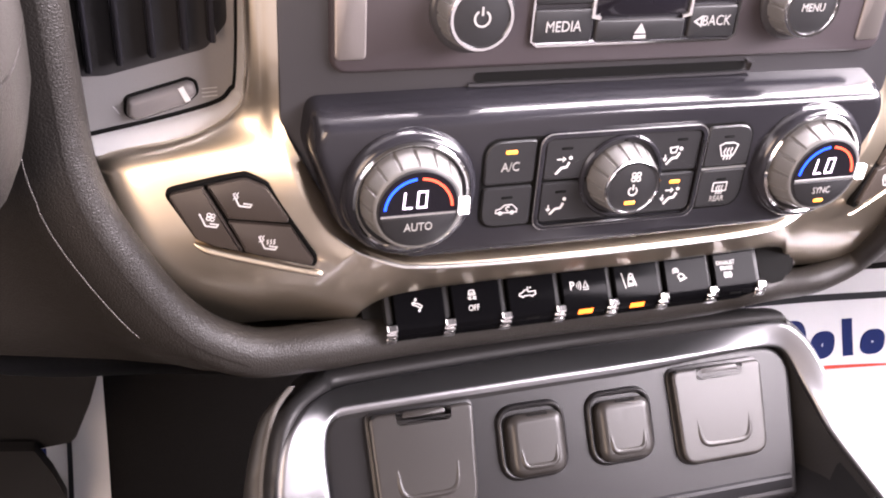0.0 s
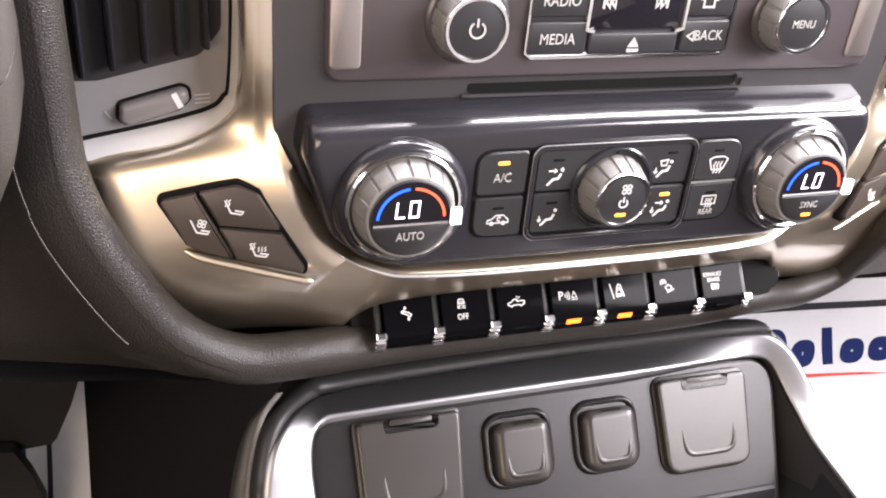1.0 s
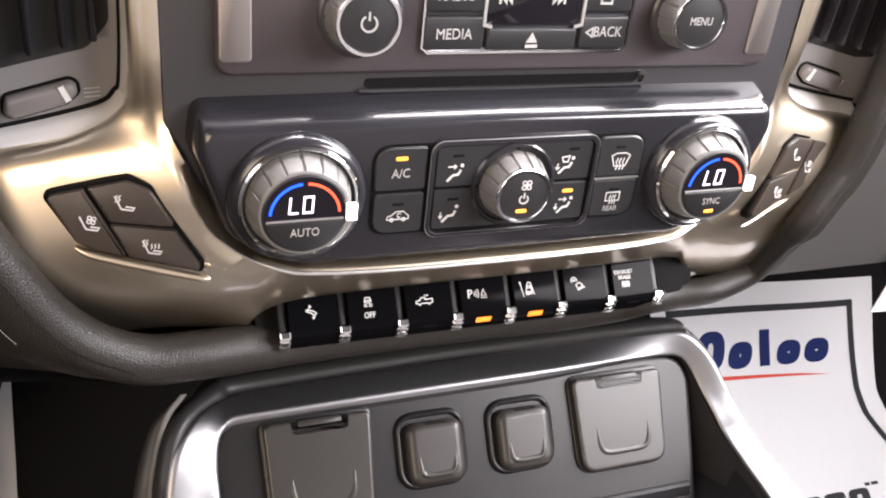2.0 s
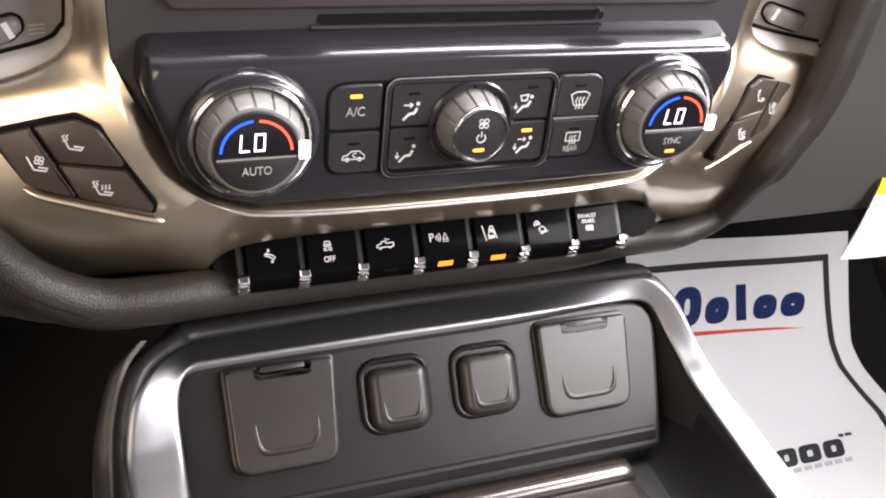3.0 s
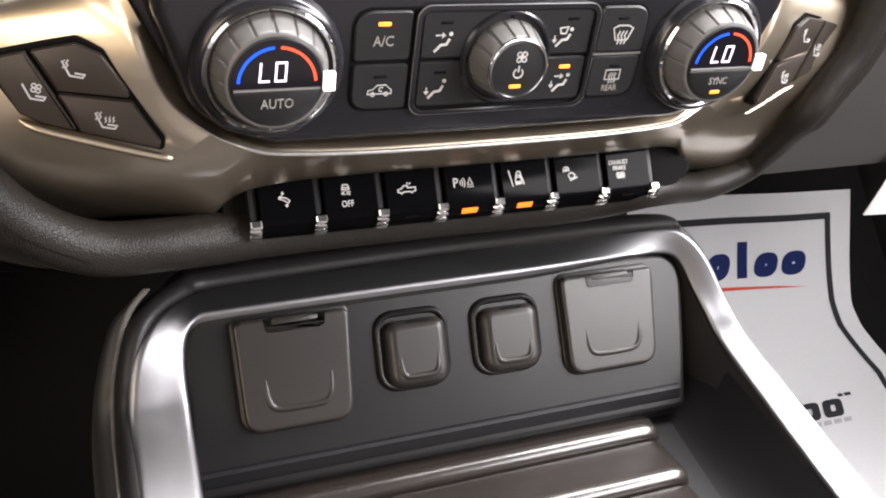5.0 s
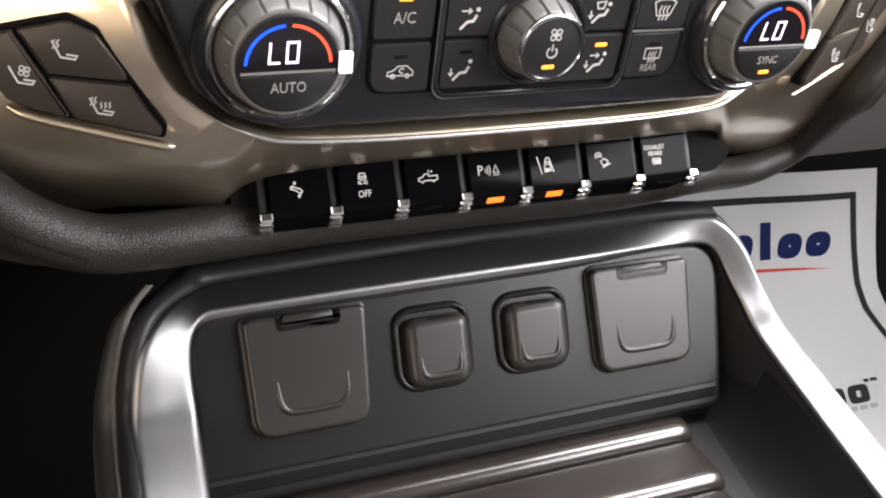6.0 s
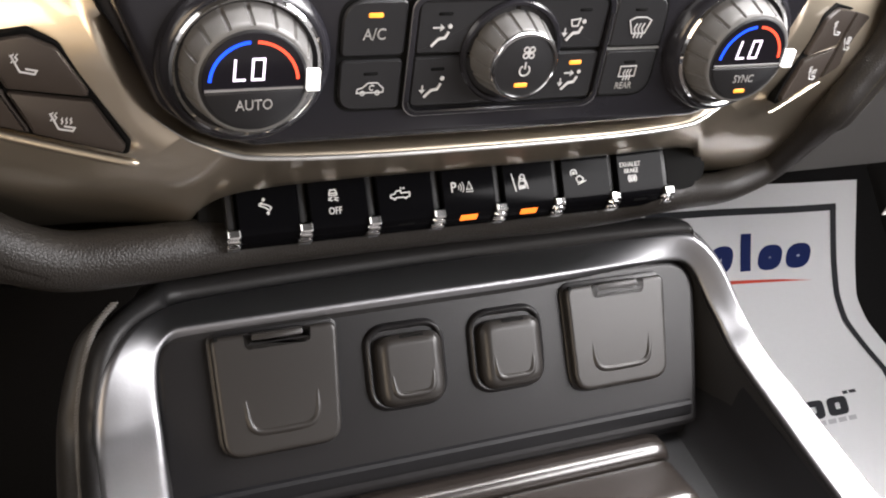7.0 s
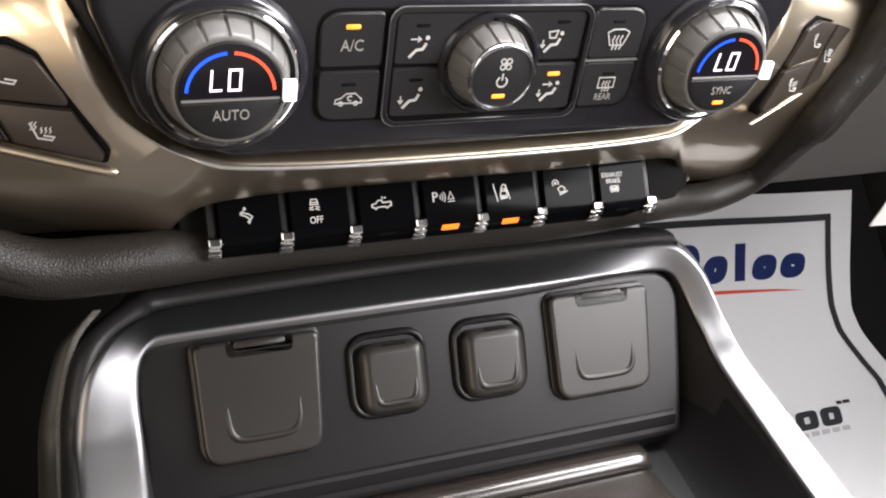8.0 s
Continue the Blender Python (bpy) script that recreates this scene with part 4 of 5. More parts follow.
# ---- air vents ----
def air_vent(side):
    m = flat_frame(0, 62, 0) @ Matrix.Rotation(radians(90), 4, "X")
    vent = thing("air_vent", m, "dark dashboard air vent with silver trim and a thumb slider", "air vent", "air vents")
    q = lambda pts: [(side * -x, *r) for x, *r in pts]  # noqa: E731
    flip = lambda pts: q(pts) if side < 0 else list(reversed(q(pts)))  # noqa: E731
    s = Shape()
    s.raised(fillet(flip([(-256, 7), (-192, 21), (-181, 31), (-178, 128), (-256, 128)]), [4, 10, 8, 2, 2], 5), [(0, -30), (0, -1), (0.8, 0)])
    part("housing", s, material("vent_grey_plastic", (0.17, 0.165, 0.165), 0.45, grain=0.15, grain_size=1400), vent, "grey vent plate")
    s = Shape()
    s.raised(fillet(flip([(-252, 39), (-238, 39), (-206, 47), (-194, 50), (-184, 62), (-183, 127), (-252, 127)]), [3, 10, 20, 8, 8, 2, 2], 5), [(0, -0.5), (0, 0.4)])
    part("throat", s, THROAT, vent, "black vent throat")
    for k, x in enumerate((-244, -231, -217, -203, -191)):
        s = Shape()
        s.grid([[(side * -(x + dx), y, z) for y in (44 + k * 3.0, 70, 100, 126)] for dx, z in ((-2.4, 0.2), (-2.2, 5), (-1.0, 9), (0.8, 9.5), (1.6, 7), (1.2, 0.2))])
        part("vane", s, GLOSS, vent, smooth=60)
    slider = fillet([(-231, 20.5), (-227, 18), (-205, 24.5), (-199.5, 29.5), (-200, 34), (-203, 35.5), (-230, 28)], 3, 4)
    s = Shape()
    s.raised(slider if side < 0 else [(-x, y) for x, y in reversed(slider)], [(-1.4, -0.5), (-1.4, 0.6)])
    part("slider_slot", s, SLOT, vent)
    s = Shape()
    s.raised(slider if side < 0 else [(-x, y) for x, y in reversed(slider)], [(0, 0), (0, 3), (1, 4.6), (2.4, 5.2)])
    part("thumb_slider", s, SLIDER, vent)
    s = Shape()
    s.ribbon(q([(-206.5, 34), (-203.5, 27)]), 2.6, 4.6, 5.6)
    part("slider_mark", s, WHITE, vent, "white mark")
    s = Shape()
    for k in range(3):
        s.ribbon(q([(-197, 30.5 - k * 2), (-190, 31 - k * 2)]), 0.5, 0, 0.3)
    part("airflow_print", s, GREY_PRINT, vent)
    s = Shape()
    s.ribbon(q([(-236.5, 24), (-234, 20)]), 0.5, 0, 0.3)
    part("closed_print", s, GREY_PRINT, vent)
    # silver trim sloping from the bezel into the vent; heights are towards the cabin
    near = spline(q([(-247, 3.2, 8), (-205, 10.7, 8), (-186, 17.6, 8), (-180, 26, 8), (-178.3, 36, 8), (-177, 75, 8), (-177, 128, 8)]), 8)
    mid = spline(q([(-248, 7.4, 4.6), (-211, 14.4, 4.6), (-188.6, 21.2, 4.6), (-182, 28, 4.6), (-179.6, 36.5, 4.6), (-178, 75, 4.6), (-178, 128, 4.6)]), 8)
    far = spline(q([(-249, 9.6, -1), (-217, 15.9, -1), (-191.6, 22.6, -1), (-184.5, 28.5, -1), (-181.7, 35.5, -1), (-179.4, 75, -1), (-179.4, 128, -1)]), 8)
    s = Shape()
    s.grid([near, mid, far])
    part("trim", s, VENT_TRIM, vent, "satin silver trim", smooth=60)
    s = Shape()
    s.ribbon([(x + side * -0.2, y + 1.2) for x, y, _ in far], 2.0, -0.6, 0.5)
    part("gap", s, SLOT, vent)
    return vent


air_vent(-1)
air_vent(1)

# ---- console ----
# the console stands a little lower and further under the dashboard than its drawing
far_from = Vector((-0.15, -0.268, 0.727))
console = thing("centre_console", Matrix.Translation(far_from) @ Matrix.Scale(1.04, 4) @ Matrix.Translation(-far_from) @ flat_frame(0, 0, 0), "dark centre console with brushed silver frame and open tray", "console")
CT = radians(38.4)


def on_console(x, v, h):
    """A point of the sloping outlet face: along x, up the slope, out of it."""
    return (x, 11.9 + v * math.sin(CT) - h * math.cos(CT), -145 + v * math.cos(CT) + h * math.sin(CT))


def tipped(x, v, h):
    """As on_console, but the top bar leans back under the dashboard."""
    k = min(1.0, max(0.0, (180 + x) / 44 if x < 0 else (152 - x) / 84))
    k = 31 * k * k * (3 - 2 * k) * min(1.0, max(0.0, v / 18))
    return on_console(x + 0.37 * k, v - 0.06 * k, h - 0.93 * k)


# frame: an arch on the slope whose ends bend into level rails towards the rear
arch_out = [(-176.5, -38), (-174.5, -22), (-168.5, -4), (-160, 10.5), (-150, 17.5), (-135, 20.8), (-60, 23), (0, 24), (60, 24), (128, 24), (146, 19), (160, 4), (168, -15), (174.5, -30)]
arch_in = [(-147.5, -38), (-147.5, -22), (-146, -8), (-143, 0), (-138, 5), (-130, 6.5), (-60, 7), (0, 7.4), (60, 7.6), (128, 7.6), (143, 3), (149, -9), (153, -21), (157.5, -32)]
rail_l = [(-176.5, -40, -178), (-177, -90, -181), (-177.5, -160, -184), (-179, -420, -190)]
rail_li = [(-148.5, -36, -181), (-149.5, -88, -185), (-150.5, -160, -187), (-153, -420, -194)]
rail_r = [(177.6, -24, -174.5), (178.4, -66, -177), (178, -150, -181), (180, -420, -190)]
rail_ri = [(161, -20, -179.5), (162, -62, -184), (161, -150, -188), (158, -420, -194)]
o3 = list(reversed(rail_l)) + [tipped(x, v, 3) for x, v in arch_out] + rail_r
i3 = list(reversed(rail_li)) + [on_console(x, v + 0.8, -4 * min(1.0, max(0.0, (v + 34) / 20))) for x, v in arch_in] + rail_ri
oc, ic = spline(o3, 6), spline(i3, 6)
oa, ia = np.array(oc), np.array(ic)
for line in (oa, ia):
    for _ in range(10):
        line[1:-1] = (line[:-2] + 2 * line[1:-1] + line[2:]) / 4
along = np.gradient(oa + ia, axis=0)
normal = np.cross(along, ia - oa)
normal /= np.linalg.norm(normal, axis=1)[:, None]
normal *= np.sign(normal @ np.array((0, -0.6, 0.8)))[:, None]
for _ in range(6):
    normal[1:-1] = (normal[:-2] + 2 * normal[1:-1] + normal[2:]) / 4
normal /= np.linalg.norm(normal, axis=1)[:, None]
plain = np.clip((140 - np.abs(ia[:, 0])) / 14, 0, 1)[:, None]
rows = [oa * (1 - t) + ia * t + (lift * (1 - plain) + plain * min(lift, 1.7 * max(0.0, 1 - t) ** 0.6 + (lift if t > 0.99 else 0))) * normal for t, lift in ((-0.07, -14), (-0.05, -5), (0.0, -1.4), (0.04, 0.1), (0.09, 0.8), (0.16, 1.0), (0.5, 1.0), (0.8, 0.9), (0.87, 1.0), (0.93, 0.8), (0.975, 0.0), (1.0, -1.6), (1.005, -4))]
s = Shape()
s.grid([[tuple(p) for p in r] for r in rows])
part("silver_frame", s, FRAME, console, "brushed silver frame round the tray", smooth=60)
# lining that falls from the frame to the outlet face and the tray
s = Shape()
inward = np.stack([-np.sign(ia[:, 0]) * np.clip((np.abs(ia[:, 0]) - 120) / 25, 0, 1), 0 * ia[:, 0], 0 * ia[:, 0]], 1)
lean = np.where(ia[:, :1] > 0, 1.0, 0.35)
s.grid([[tuple(p) for p in ia + inward * (a * lean) - normal * b] for a, b in ((-0.6, 2.6), (1.0, 4.5), (6.0, 12), (13.0, 22), (22.0, 40))])
part("lining", s, SOFT_LOW, console, "dark lining inside the frame", smooth=60)
# dark shoulder above and beside the frame
sh_o = [(-189, -420, -202), (-187.5, -160, -194), (-186, -60, -188), tipped(-184, -40, -5), tipped(-181, -16, -5), tipped(-171.5, 10, -6), tipped(-154, 27, -8), tipped(-130, 34, -12), tipped(0, 38, -12), tipped(126, 34, -12), tipped(150, 25, -10), tipped(163, 6, -10), tipped(172, -18, -12), (176.5, -60, -200), (177, -160, -206), (179, -420, -214)]
sh_i = [(-176, -420, -190), (-175, -160, -184), (-174, -60, -180), tipped(-173, -38, 0), tipped(-171, -20, 1), tipped(-161, 6, 1), tipped(-149, 16.5, 1), tipped(-132, 20, 1), tipped(0, 23, 1), tipped(130, 23, 1), tipped(145, 16, 0), tipped(156, 2, -3), tipped(165, -22, -5), (170, -60, -186), (174, -160, -188), (178, -420, -192)]
a, b = spline(sh_i, 6), spline(sh_o, 6)
rows = []
for t, lift in ((0, -4), (0.1, 1.0), (0.35, 4.0), (0.6, 4.0), (0.85, 1.5), (1.0, -3)):
    rows.append([tuple(np.array(p) * (1 - t) + np.array(q) * t + np.array((0, -0.5 * lift, 0.8 * lift))) for p, q in zip(a, b)])
rows.append([(x, y + 26, z - 20) if abs(x) < 150 else (x - (6 if x < 0 else -3), y + 4, z - 26) for x, y, z in rows[-1]])
rows.append([(x, y + 60, z - 60) if abs(x) < 150 else (x * 1.04, y + 20, -FLOOR + 40) for x, y, z in rows[-1]])
s = Shape()
s.grid(rows)
part("shoulder", s, SOFT_LOW, console, "dark grained shoulder", smooth=60)
# taupe side below the seam
s = Shape()
side_top = spline([(-188, -420, -203), (-187, -160, -195), (-185, -60, -189), on_console(-184, -40, -6), on_console(-181, -16, -6), on_console(-172.5, 10, -7), on_console(-162, 21, -8)], 8)
s.grid([[(x + dx, y + dy, z + dz) for x, y, z in side_top] for dx, dy, dz in ((1.5, 0, -0.4), (-2, 0, -0.6), (-5.5, 0.5, -3), (-8, 1.5, -7), (-9.5, 3, -14), (-11, 5, -30), (-12, 8, -160))])
part("side_panel", s, material("taupe_side_skin", (0.024, 0.022, 0.020), 0.5, grain=0.25, grain_size=900), console, "taupe grained console side", smooth=60)
# twisted cord along the seam of the driver's side
seam = spline([(-187.5, -300, -197.5), (-184.5, -60, -187), on_console(-183.5, -40, -4.5), on_console(-180.5, -16, -4.5), on_console(-172, 10, -5.5), on_console(-160, 24, -6.5)], 60)
gaps = np.cumsum([0.0] + [math.dist(a, b) for a, b in zip(seam, seam[1:])])
s = Shape()
for k in range(int(gaps[-1] / 1.5)):
    a, b = [Vector([float(np.interp(d, gaps, [q[c] for q in seam])) for c in range(3)]) for d in (1.5 * k, 1.5 * k + 1.0)]
    along = (b - a).normalized()
    across = along.cross(Vector((0.2, -0.6, 0.77))).normalized()
    rise = across.cross(along).normalized()
    mid = (a + b) / 2
    bead = [mid + across * (1.15 * u) + along * (1.1 * u) + rise * (0.55 - 0.7 * u * u) for u in (-1, -0.4, 0.4, 1)]
    s.sweep(bead, [(0.55, 0), (0.3, 0.45), (-0.3, 0.45), (-0.55, 0), (0, -0.4)], up=tuple(rise))
part("seam", s, THREAD, console, "grey twisted seam cord", kind="stuff")
# outlet face
s = Shape()
face = fillet([(-147, -84), (140, -84), (147, 4.8), (0, 6.8), (-144.5, 4.6)], [2, 2, 17, 200, 17], 8)
rings = [[on_console(x, v, h) for x, v in inset(face, d)] for d, h in ((-3, -14), (-2, -8.5), (0, -7.6), (1.0, -7.6))]
base = s.grid(rings, closed=True)
s.cap(base + 3 * len(face), len(face))
part("outlet_face", s, OUTLET, console, "warm dark outlet panel", smooth=50)
# tray walls, floor, ledge and ribs
s = Shape()
for xs in ((-153, -150, -146), (161, 155, 146)):
    s.grid([[(xs[0], y, -190), (xs[1], y, -208), (xs[2], y, -226), (xs[2] * 0.9, y, -231.5)] for y in (30, -20, -80, -160, -420)])
s.grid([[(-156, y, z), (156, y, z)] for y, z in ((20, -229), (-30, -230), (-420, -234))])
part("tray", s, TRAY, console, "dark tray lining", smooth=50)
s = Shape()
led = [on_console(0, -71, -8.4), on_console(0, -72.6, -6.0), on_console(0, -74.6, -5.4), on_console(0, -76, -6.0), on_console(0, -79, -6.6), (0, -32.5, -214), (0, -31.5, -228), (0, -28, -233)]
s.grid([[(x, y, z) for _, y, z in led] for x in (-146, 0, 138)])
part("ledge", s, TRAY, console, smooth=35)
for k in range(8):
    y, z = -42 - 33.5 * k, -221.5 - 0.4 * k
    prof = [(y + 28, z - 9), (y + 26.5, z - 5), (y + 6, z - 0.9), (y + 3.4, z - 0.3), (y + 1.2, z), (y - 0.8, z - 0.3), (y - 2.6, z - 1.2), (y - 4.2, z - 2.8), (y - 5.2, z - 5), (y - 5.8, z - 9)]
    s = Shape()
    cols = [(-150, -4), (-148, -1), (-144, 0), (0, 0), (110, 0), (116, -0.8), (119.5, -3), (121.5, -8)]
    s.grid([[(x, py, pz + (dz if j not in (0, 9) else min(dz, -4))) for j, (py, pz) in enumerate(prof)] for x, dz in cols])
    part("rib", s, RIB, console, "glossy brown tray rib", smooth=60)


def outlet_lid(name, x, v, w, h, hinge, label, depth=6.0):
    m = console.matrix_world @ Matrix.Translation(Vector([c * U for c in on_console(x, v, -7.6)])) @ Matrix.Rotation(radians(90 - 38.4), 4, "X")
    lid = thing(name, m, label, "socket cover", "outlet covers")
    if hinge:
        n0, n1, top, dip = -w * 0.205, w * 0.235, h / 2 - 0.5, h / 2 - 0.5 - h * 0.085
        out = fillet([(-w / 2 + 1, -h / 2), (w / 2 - 3, -h / 2), (w / 2, top), (n1, top), (n1, dip), (n0, dip), (n0, top), (-w / 2 - 0.5, top)], [10, 10, 4.5, 0.5, 0.5, 0.5, 0.5, 4.5], 6)
    else:
        out = fillet([(-w / 2, -h / 2), (w / 2, -h / 2), (w / 2, h / 2), (-w / 2, h / 2)], [9, 9, 8, 8], 8)
    s = Shape()
    base_line = fillet([(-w / 2 + 1, -h / 2), (w / 2 - 3, -h / 2), (w / 2, h / 2 + 0.6), (-w / 2 - 0.5, h / 2 + 0.6)], [10, 10, 5, 5], 8) if hinge else out
    rim = [(x - (0 if hinge else 1.4), y + (0 if hinge else 2.0)) for x, y in inset(base_line, -4.2 if not hinge else -1.2)]
    s.raised(rim, [(0, -0.5), (0, 0.8), (0.9, 1.4)] if hinge else [(0, -0.5), (0.5, 1.4), (1.2, 2.6), (2.1, 3.0), (3.0, 2.7), (3.6, 1.6), (4.0, 0.2)])
    part("surround", s, OUTLET, lid)
    s = Shape()
    s.raised(out, [(0.6, 0.5), (0.2, depth * 0.5), (0, depth - 1.6), (0.4, depth - 0.7), (1.1, depth - 0.15), (2.2, depth), (2.8, depth)] if hinge else [(0.4, 0.3), (0, depth * 0.5), (0.5, depth - 3), (1.6, depth - 1.4), (3.2, depth - 0.4), (5.0, depth), (5.8, depth)])
    part("lid", s, LID, lid, smooth=50)
    gw, gy, gh = (w * 0.27, -h * 0.23, h * 0.16) if hinge else (w * 0.29, -h * 0.24, h * 0.17)
    half = [(1.08, 1.9), (1.07, 1.3), (1.05, 0.7), (1.02, 0.15), (0.93, -0.28), (0.74, -0.5), (0.4, -0.56)]
    grip = spline([(-gw * u, gy + gh * v) for u, v in half] + [(gw * u, gy + gh * v) for u, v in reversed(half)], 4)
    n = len(grip)
    s = Shape()
    sec = [(-2.2, -0.5), (-1.4, 0.25), (-0.6, 0.95), (0.4, 0.95), (1.4, 0.3), (2.3, -0.5)]
    fade = [min(1.0, max(0.0, (abs(2 * k / (n - 1) - 1) - 0.4) / 0.6)) for k in range(n)]
    s.sweep([(p[0], p[1], depth - 1.25 * f * f * (3 - 2 * f)) for p, f in zip(grip, fade)], sec, closed_section=False)
    part("grip_lip", s, LID, lid, smooth=60)
    if hinge:
        s = Shape()
        s.box(n0 + 0.4, n1 - 0.4, dip + 0.55, top - 0.1, 1.0, depth + 0.1, 1.0)
        part("hinge_bar", s, LID, lid)
        s = Shape()
        s.box(n0, n1, dip - 0.6, top + 0.4, 1, depth - 4.6, 0.3)
        part("hinge_slot", s, SLOT, lid)
        s = Shape()
        s.ribbon([(n0, dip - 0.25), (n1, dip - 0.25)], 0.5, depth - 0.6, depth + 0.1)
        part("slot_edge", s, OUTLET, lid)
        s = Shape()
        s.raised(circle(-w / 2 + 2.4, h / 2 - 1.4, 1.1, 10), [(0, depth - 2), (0, depth - 0.1)])
        part("hinge_pin", s, SLOT, lid)
    else:
        s = Shape()
        s.raised(rrect(w * 0.04, h / 2 - 1.2, w * 0.36, 1.1, 0.4, 2), [(0, depth - 4), (0, depth - 1.3)])
        part("hinge_slot", s, SLOT, lid)
    return lid


outlet_lid("mains_socket_cover", -92.5, -27.5, 60, 58, True, "warm grey hinged mains socket cover, closed")
outlet_lid("usb_socket_cover", -26.8, -28.2, 34.6, 36, False, "small warm grey rounded socket cover, closed", 7.2)
outlet_lid("usb_socket_cover", 28.9, -28.2, 34.8, 36, False, "small warm grey rounded socket cover, closed", 7.2)
outlet_lid("power_socket_cover", 93.8, -27, 61.5, 57, True, "warm grey hinged power socket cover, closed")


# ---- paper floor mats ----
def paper_mat(name, corners, label):
    """A paper sheet draped over the footwell; corners are (x, y) in plan: near left, near right, far right, far left."""
    mat = thing(name, flat_frame(0, 0, 0), label, "floor mat")
    (ax, ay), (bx, by), (cx, cy), (dx, dy) = corners

    def place(u, v, lift=4.0):
        x = (ax * (1 - u) + bx * u) * (1 - v) + (dx * (1 - u) + cx * u) * v
        y = (ay * (1 - u) + by * u) * (1 - v) + (dy * (1 - u) + cy * u) * v
        return (x, y, floor_z(y) + lift + 0.8 * math.sin(u * 9 + v * 5) + 0.8 * math.sin(v * 23))

    def patch(shape, u0, u1, v0, v1, lift, nu=12, nv=40):
        shape.grid([[place(u0 + (u1 - u0) * i / nu, v0 + (v1 - v0) * j / nv, lift) for i in range(nu + 1)] for j in range(nv + 1)])
        return shape

    s = Shape()
    patch(s, 0, 1, 0, 1, 4.0, 16, 60)
    part("paper", s, PAPER, mat, "white printed paper")
    return mat, patch, place


def edge_at(rows, v):
    return float(np.interp(v, [r[0] for r in rows], [r[1] for r in rows]))


PAPER_EDGE = [(0.0, 1.0), (0.6, 0.99), (0.69, 0.935), (0.75, 0.918), (0.84, 0.942), (1.0, 0.985)]
BORDER_EDGE = [(0.0, 0.93), (0.56, 0.92), (0.62, 0.885), (0.7, 0.838), (0.76, 0.830), (0.84, 0.842), (0.95, 0.862)]
mat, patch, place = paper_mat("paper_floor_mat", [(430, -20), (808, -20), (985, 582), (560, 600)], "white paper floor mat with black border and blue and red print")
for child in list(mat.children):
    bpy.data.objects.remove(child)
s = Shape()
s.grid([[place(edge_at(PAPER_EDGE, v) * i / 14, v, 4.0) for i in range(15)] for v in (k / 70 for k in range(71))])
part("paper", s, PAPER, mat, "white paper")
s = Shape()
s.grid([[place(edge_at(BORDER_EDGE, v) + d, v, 5.0) for d in (-0.013, 0.013)] for v in (0.952 * k / 60 for k in range(61))])
s.grid([[place(0.06 + (0.875 - 0.06) * k / 20, v, 5.0) for k in range(21)] for v in (0.938, 0.952)])
part("border", s, PAPER_BLACK, mat, "black printed border")


def ink(name, quad, material_used, lift=5.0, n=5):
    """A printed patch between four (u, v) corners."""
    a, b, c, d = [np.array(q) for q in quad]
    s = Shape()
    s.grid([[place(*((a * (1 - i / n) + b * i / n) * (1 - j / n) + (d * (1 - i / n) + c * i / n) * j / n), lift) for i in range(n + 1)] for j in range(n + 1)])
    return part(name, s, material_used, mat)


def ring_mark(u0, u1, v0, v1, lean, stroke, power, material_used):
    """A printed slanted ring: a rounded outline with an open middle."""
    s = Shape()
    rows = []
    for f in (1.0, 0.0):
        cu, cv, ru, rv = (u0 + u1) / 2, (v0 + v1) / 2, (u1 - u0) / 2 - (0 if f else stroke), (v1 - v0) / 2 - (0 if f else stroke * 0.48)
        row = []
        for k in range(29):
            a = 2 * math.pi * k / 28
            du, dv = (math.copysign(abs(math.cos(a)) ** power, math.cos(a)) * ru, math.copysign(abs(math.sin(a)) ** power, math.sin(a)) * rv)
            row.append(place(cu + du + lean * dv / (v1 - v0), cv + dv, 5.0))
        rows.append(row)
    s.grid(rows)
    return part("mark_ring", s, material_used, mat)


# the maker's mark as plain slanted rings and bars
for u0, u1, top in ((0.165, 0.285, 0.905), (0.297, 0.398, 0.880), (0.505, 0.610, 0.877), (0.628, 0.738, 0.877)):
    ring_mark(u0, u1, 0.827, top, 0.03, 0.048, 0.8, PAPER_BLUE)
ink("mark_bar", [(0.424, 0.828), (0.468, 0.828), (0.485, 0.901), (0.441, 0.901)], PAPER_BLUE)
ink("mark_underline", [(0.20, 0.808), (0.73, 0.799), (0.60, 0.806), (0.20, 0.817)], PAPER_RED)
# the second mark: dark blocks and a pale line below
for u0, u1 in ((0.10, 0.19), (0.205, 0.295), (0.305, 0.395), (0.405, 0.490), (0.500, 0.590), (0.604, 0.690)):
    ring_mark(u0, u1, 0.456, 0.505, 0.02, 0.033, 0.45, PAPER_BLACK)
for u0, u1 in ((0.694, 0.716), (0.722, 0.752)):
    ink("mark_bar", [(u0, 0.508), (u1, 0.508), (u1, 0.517), (u0, 0.517)], PAPER_BLACK)
for k in range(8):
    u0 = 0.36 + 0.043 * k
    ink("pale_bar", [(u0, 0.438), (u0 + 0.033, 0.438), (u0 + 0.037, 0.450), (u0 + 0.004, 0.450)], PAPER_GREY)

dmat, dpatch, dplace = paper_mat("paper_floor_mat", [(-480, 250), (-313, 250), (-314, 592), (-470, 592)], "white paper floor mat in the dark driver footwell")
s = Shape()
s.grid([[dplace(u, 0.05 + 0.87 * k / 20, 5.0) for u in (0.715, 0.75)] for k in range(21)])
part("border", s, PAPER_BLACK, dmat, "black printed border")
s = Shape()
s.grid([[dplace(u, 0.70 + 0.075 * k / 6, 5.0) for u in (0.47, 0.575)] for k in range(7)])
part("mark_block", s, PAPER_BLUE, dmat)

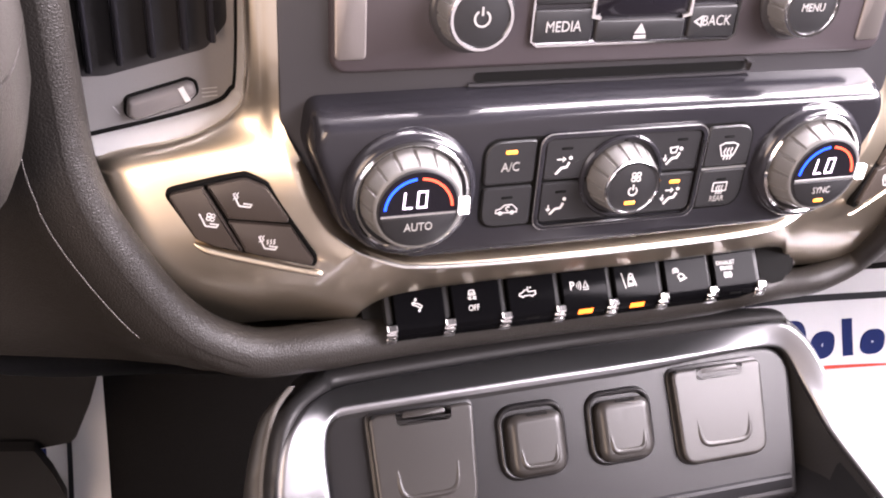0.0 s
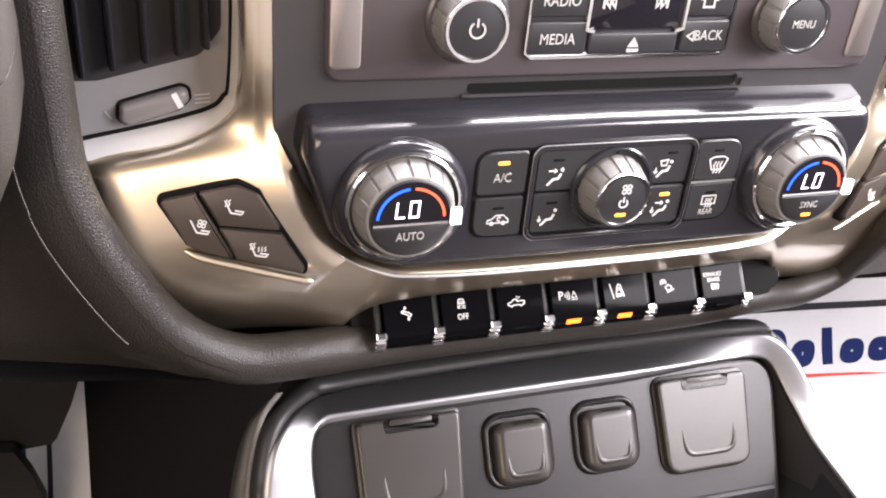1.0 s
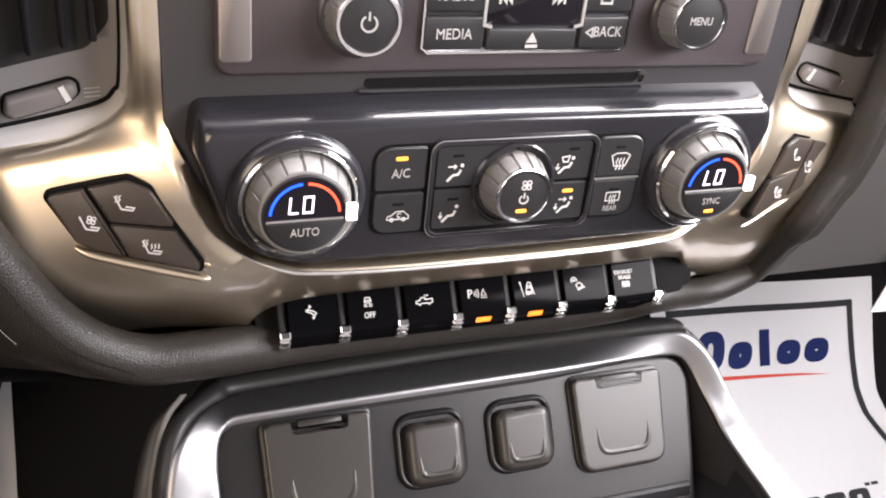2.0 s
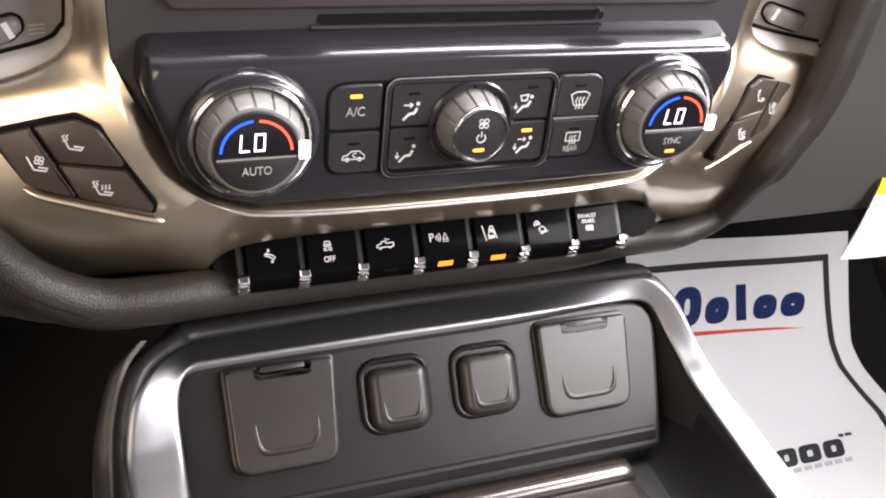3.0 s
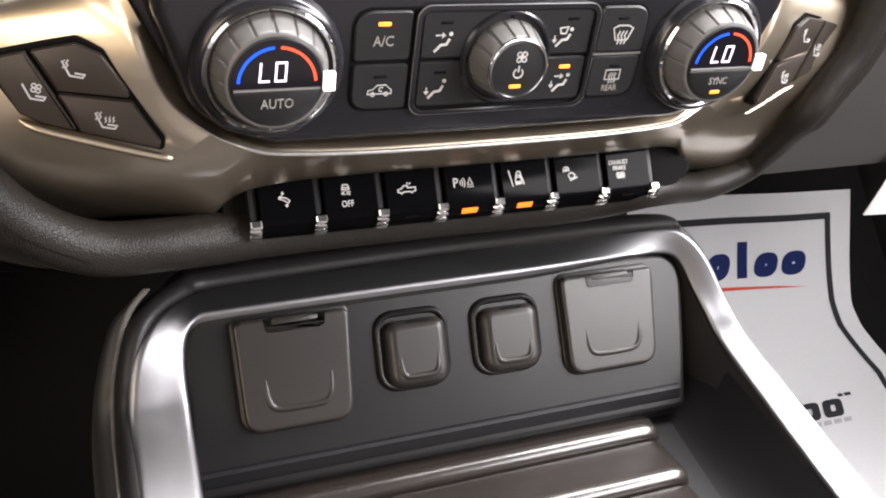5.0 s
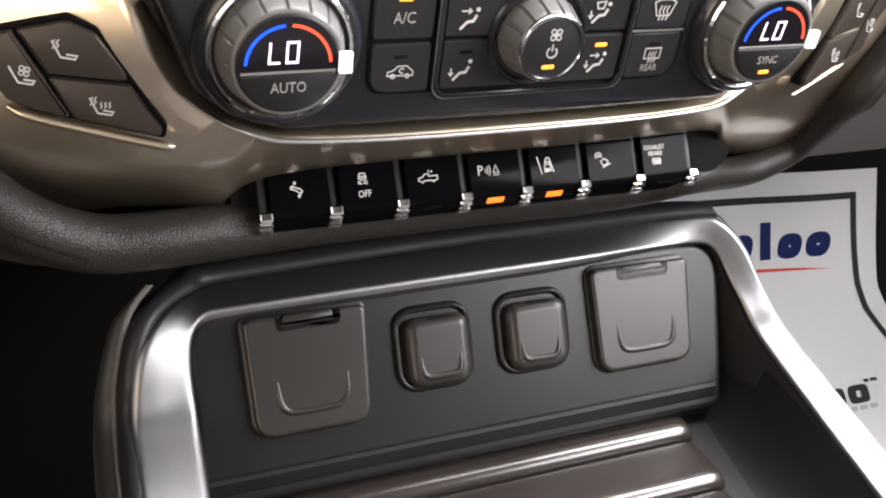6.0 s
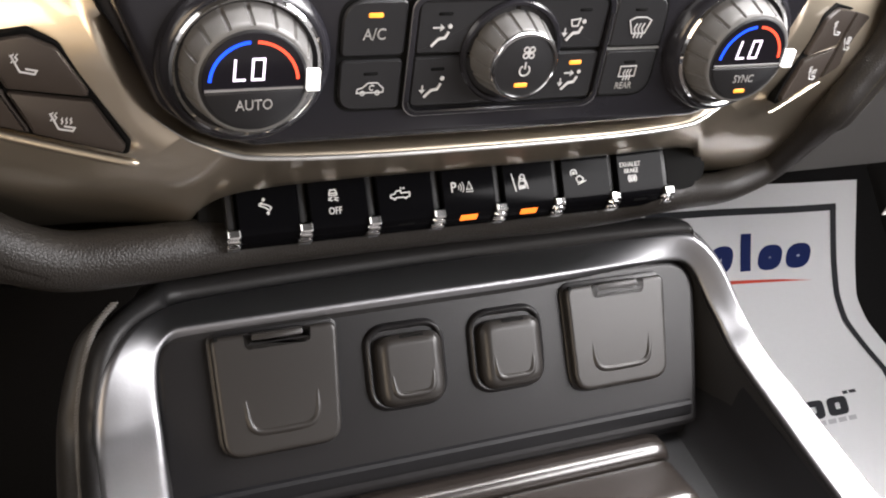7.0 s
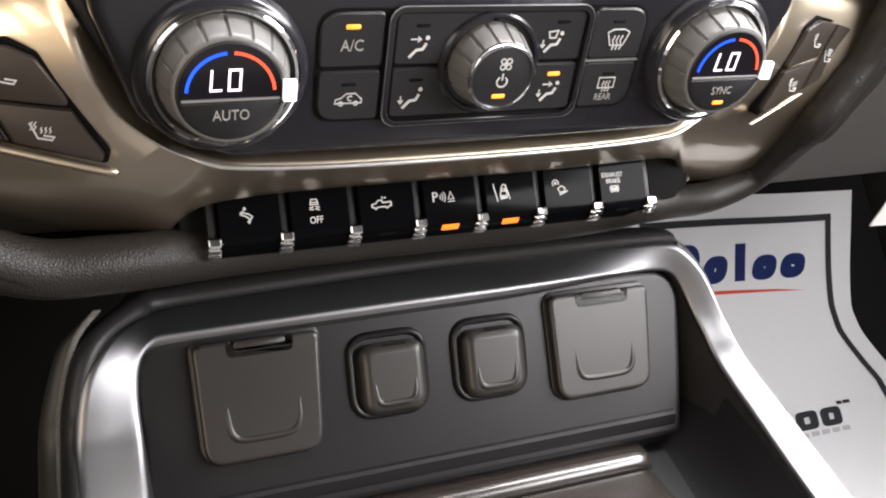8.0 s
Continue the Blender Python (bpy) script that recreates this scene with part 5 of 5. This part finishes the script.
# ---- card tucked under the glove box door ----
card = thing("paper_card", flat_frame(0, 0, 0), "white paper card with a yellow edge hanging on the glove box", "paper card")


def card_shape(v0, v1, lift):
    s = Shape()
    rows = []
    for k in range(9):
        t = v0 + (v1 - v0) * k / 8
        rows.append([(403 + 6 * t + 96 * u, 107.5 - 5 * math.sin(math.pi * u) - 3 * math.sin(2.4 * t) - lift, -208 + 80 * t + 4 * u) for u in (0, 0.2, 0.4, 0.6, 0.8, 1.0)])
    s.grid(rows)
    s.grid([[(x, y + 1.0, z) for x, y, z in r] for r in rows])
    return s


part("sheet", card_shape(0, 0.82, 0), PAPER, card)
part("yellow_edge", card_shape(0.82, 1.0, 0.1), YELLOW, card, "yellow printed edge")

# ---- driver's side: column cover and pedal ----
column = thing("steering_column_cover", flat_frame(-336, 0, 80), "dark brown rounded steering column cover", "column cover")
for name, first_turn, gap in (("upper_shell", 0.0, 0.6), ("lower_shell", math.pi, -0.6)):
    rings = []
    for k in range(13):
        t = -1 + 2 * k / 12
        w = max((1 - abs(t) ** 4) ** 0.25, 0.02)
        turns = [first_turn + math.pi * j / 16 for j in range(17)]
        rings.append([(74 * w * math.copysign(abs(math.cos(a)) ** 0.7, math.cos(a)), 62 * t, gap + 72 * w * math.copysign(abs(math.sin(a)) ** 0.7, math.sin(a))) for a in turns])
        # the edge at the joint turns inwards
        rings[-1] = [(0.94 * rings[-1][0][0], 62 * t, gap)] + rings[-1] + [(0.94 * rings[-1][-1][0], 62 * t, gap)]
    s = Shape()
    s.grid(rings)
    part(name, s, SOFT, column, smooth=60)
pedal = thing("brake_pedal", flat_frame(0, 430, 0), "dark rubber brake pedal on a bent arm", "pedal")
s = Shape()
pad = fillet([(-298, -427), (-408, -409), (-429, -523), (-377, -532), (-340, -529), (-334, -522), (-315, -478)], 3, 3)
s.grid([[(x, y, z) for x, z in pad] for y in (0, 3, 14)], closed=True)
s.cap(0, len(pad))
part("pad", s, SOFT_LOW, pedal)
s = Shape()
s.sweep([(-370, 8, -400), (-366, 40, -340), (-364, 80, -220), (-364, 120, -70)], [(6, -4), (6, 4), (-6, 4), (-6, -4)], up=(0, -1, 0))
part("arm", s, SOFT_LOW, pedal)

gas = thing("accelerator_pedal", flat_frame(0, 410, 0), "dark rubber accelerator pedal below the brake", "pedal")
s = Shape()
pad = fillet([(-424, -504), (-373, -515), (-361, -549), (-352, -591), (-357, -645), (-443, -640)], 3, 3)
s.grid([[(x, y, z) for x, z in pad] for y in (0, 3, 14)], closed=True)
s.cap(0, len(pad))
part("pad", s, SOFT_LOW, gas)
s = Shape()
s.sweep([(-420, 8, -540), (-424, 60, -420), (-424, 120, -90)], [(6, -4), (6, 4), (-6, 4), (-6, -4)], up=(0, -1, 0))
part("arm", s, SOFT_LOW, gas)
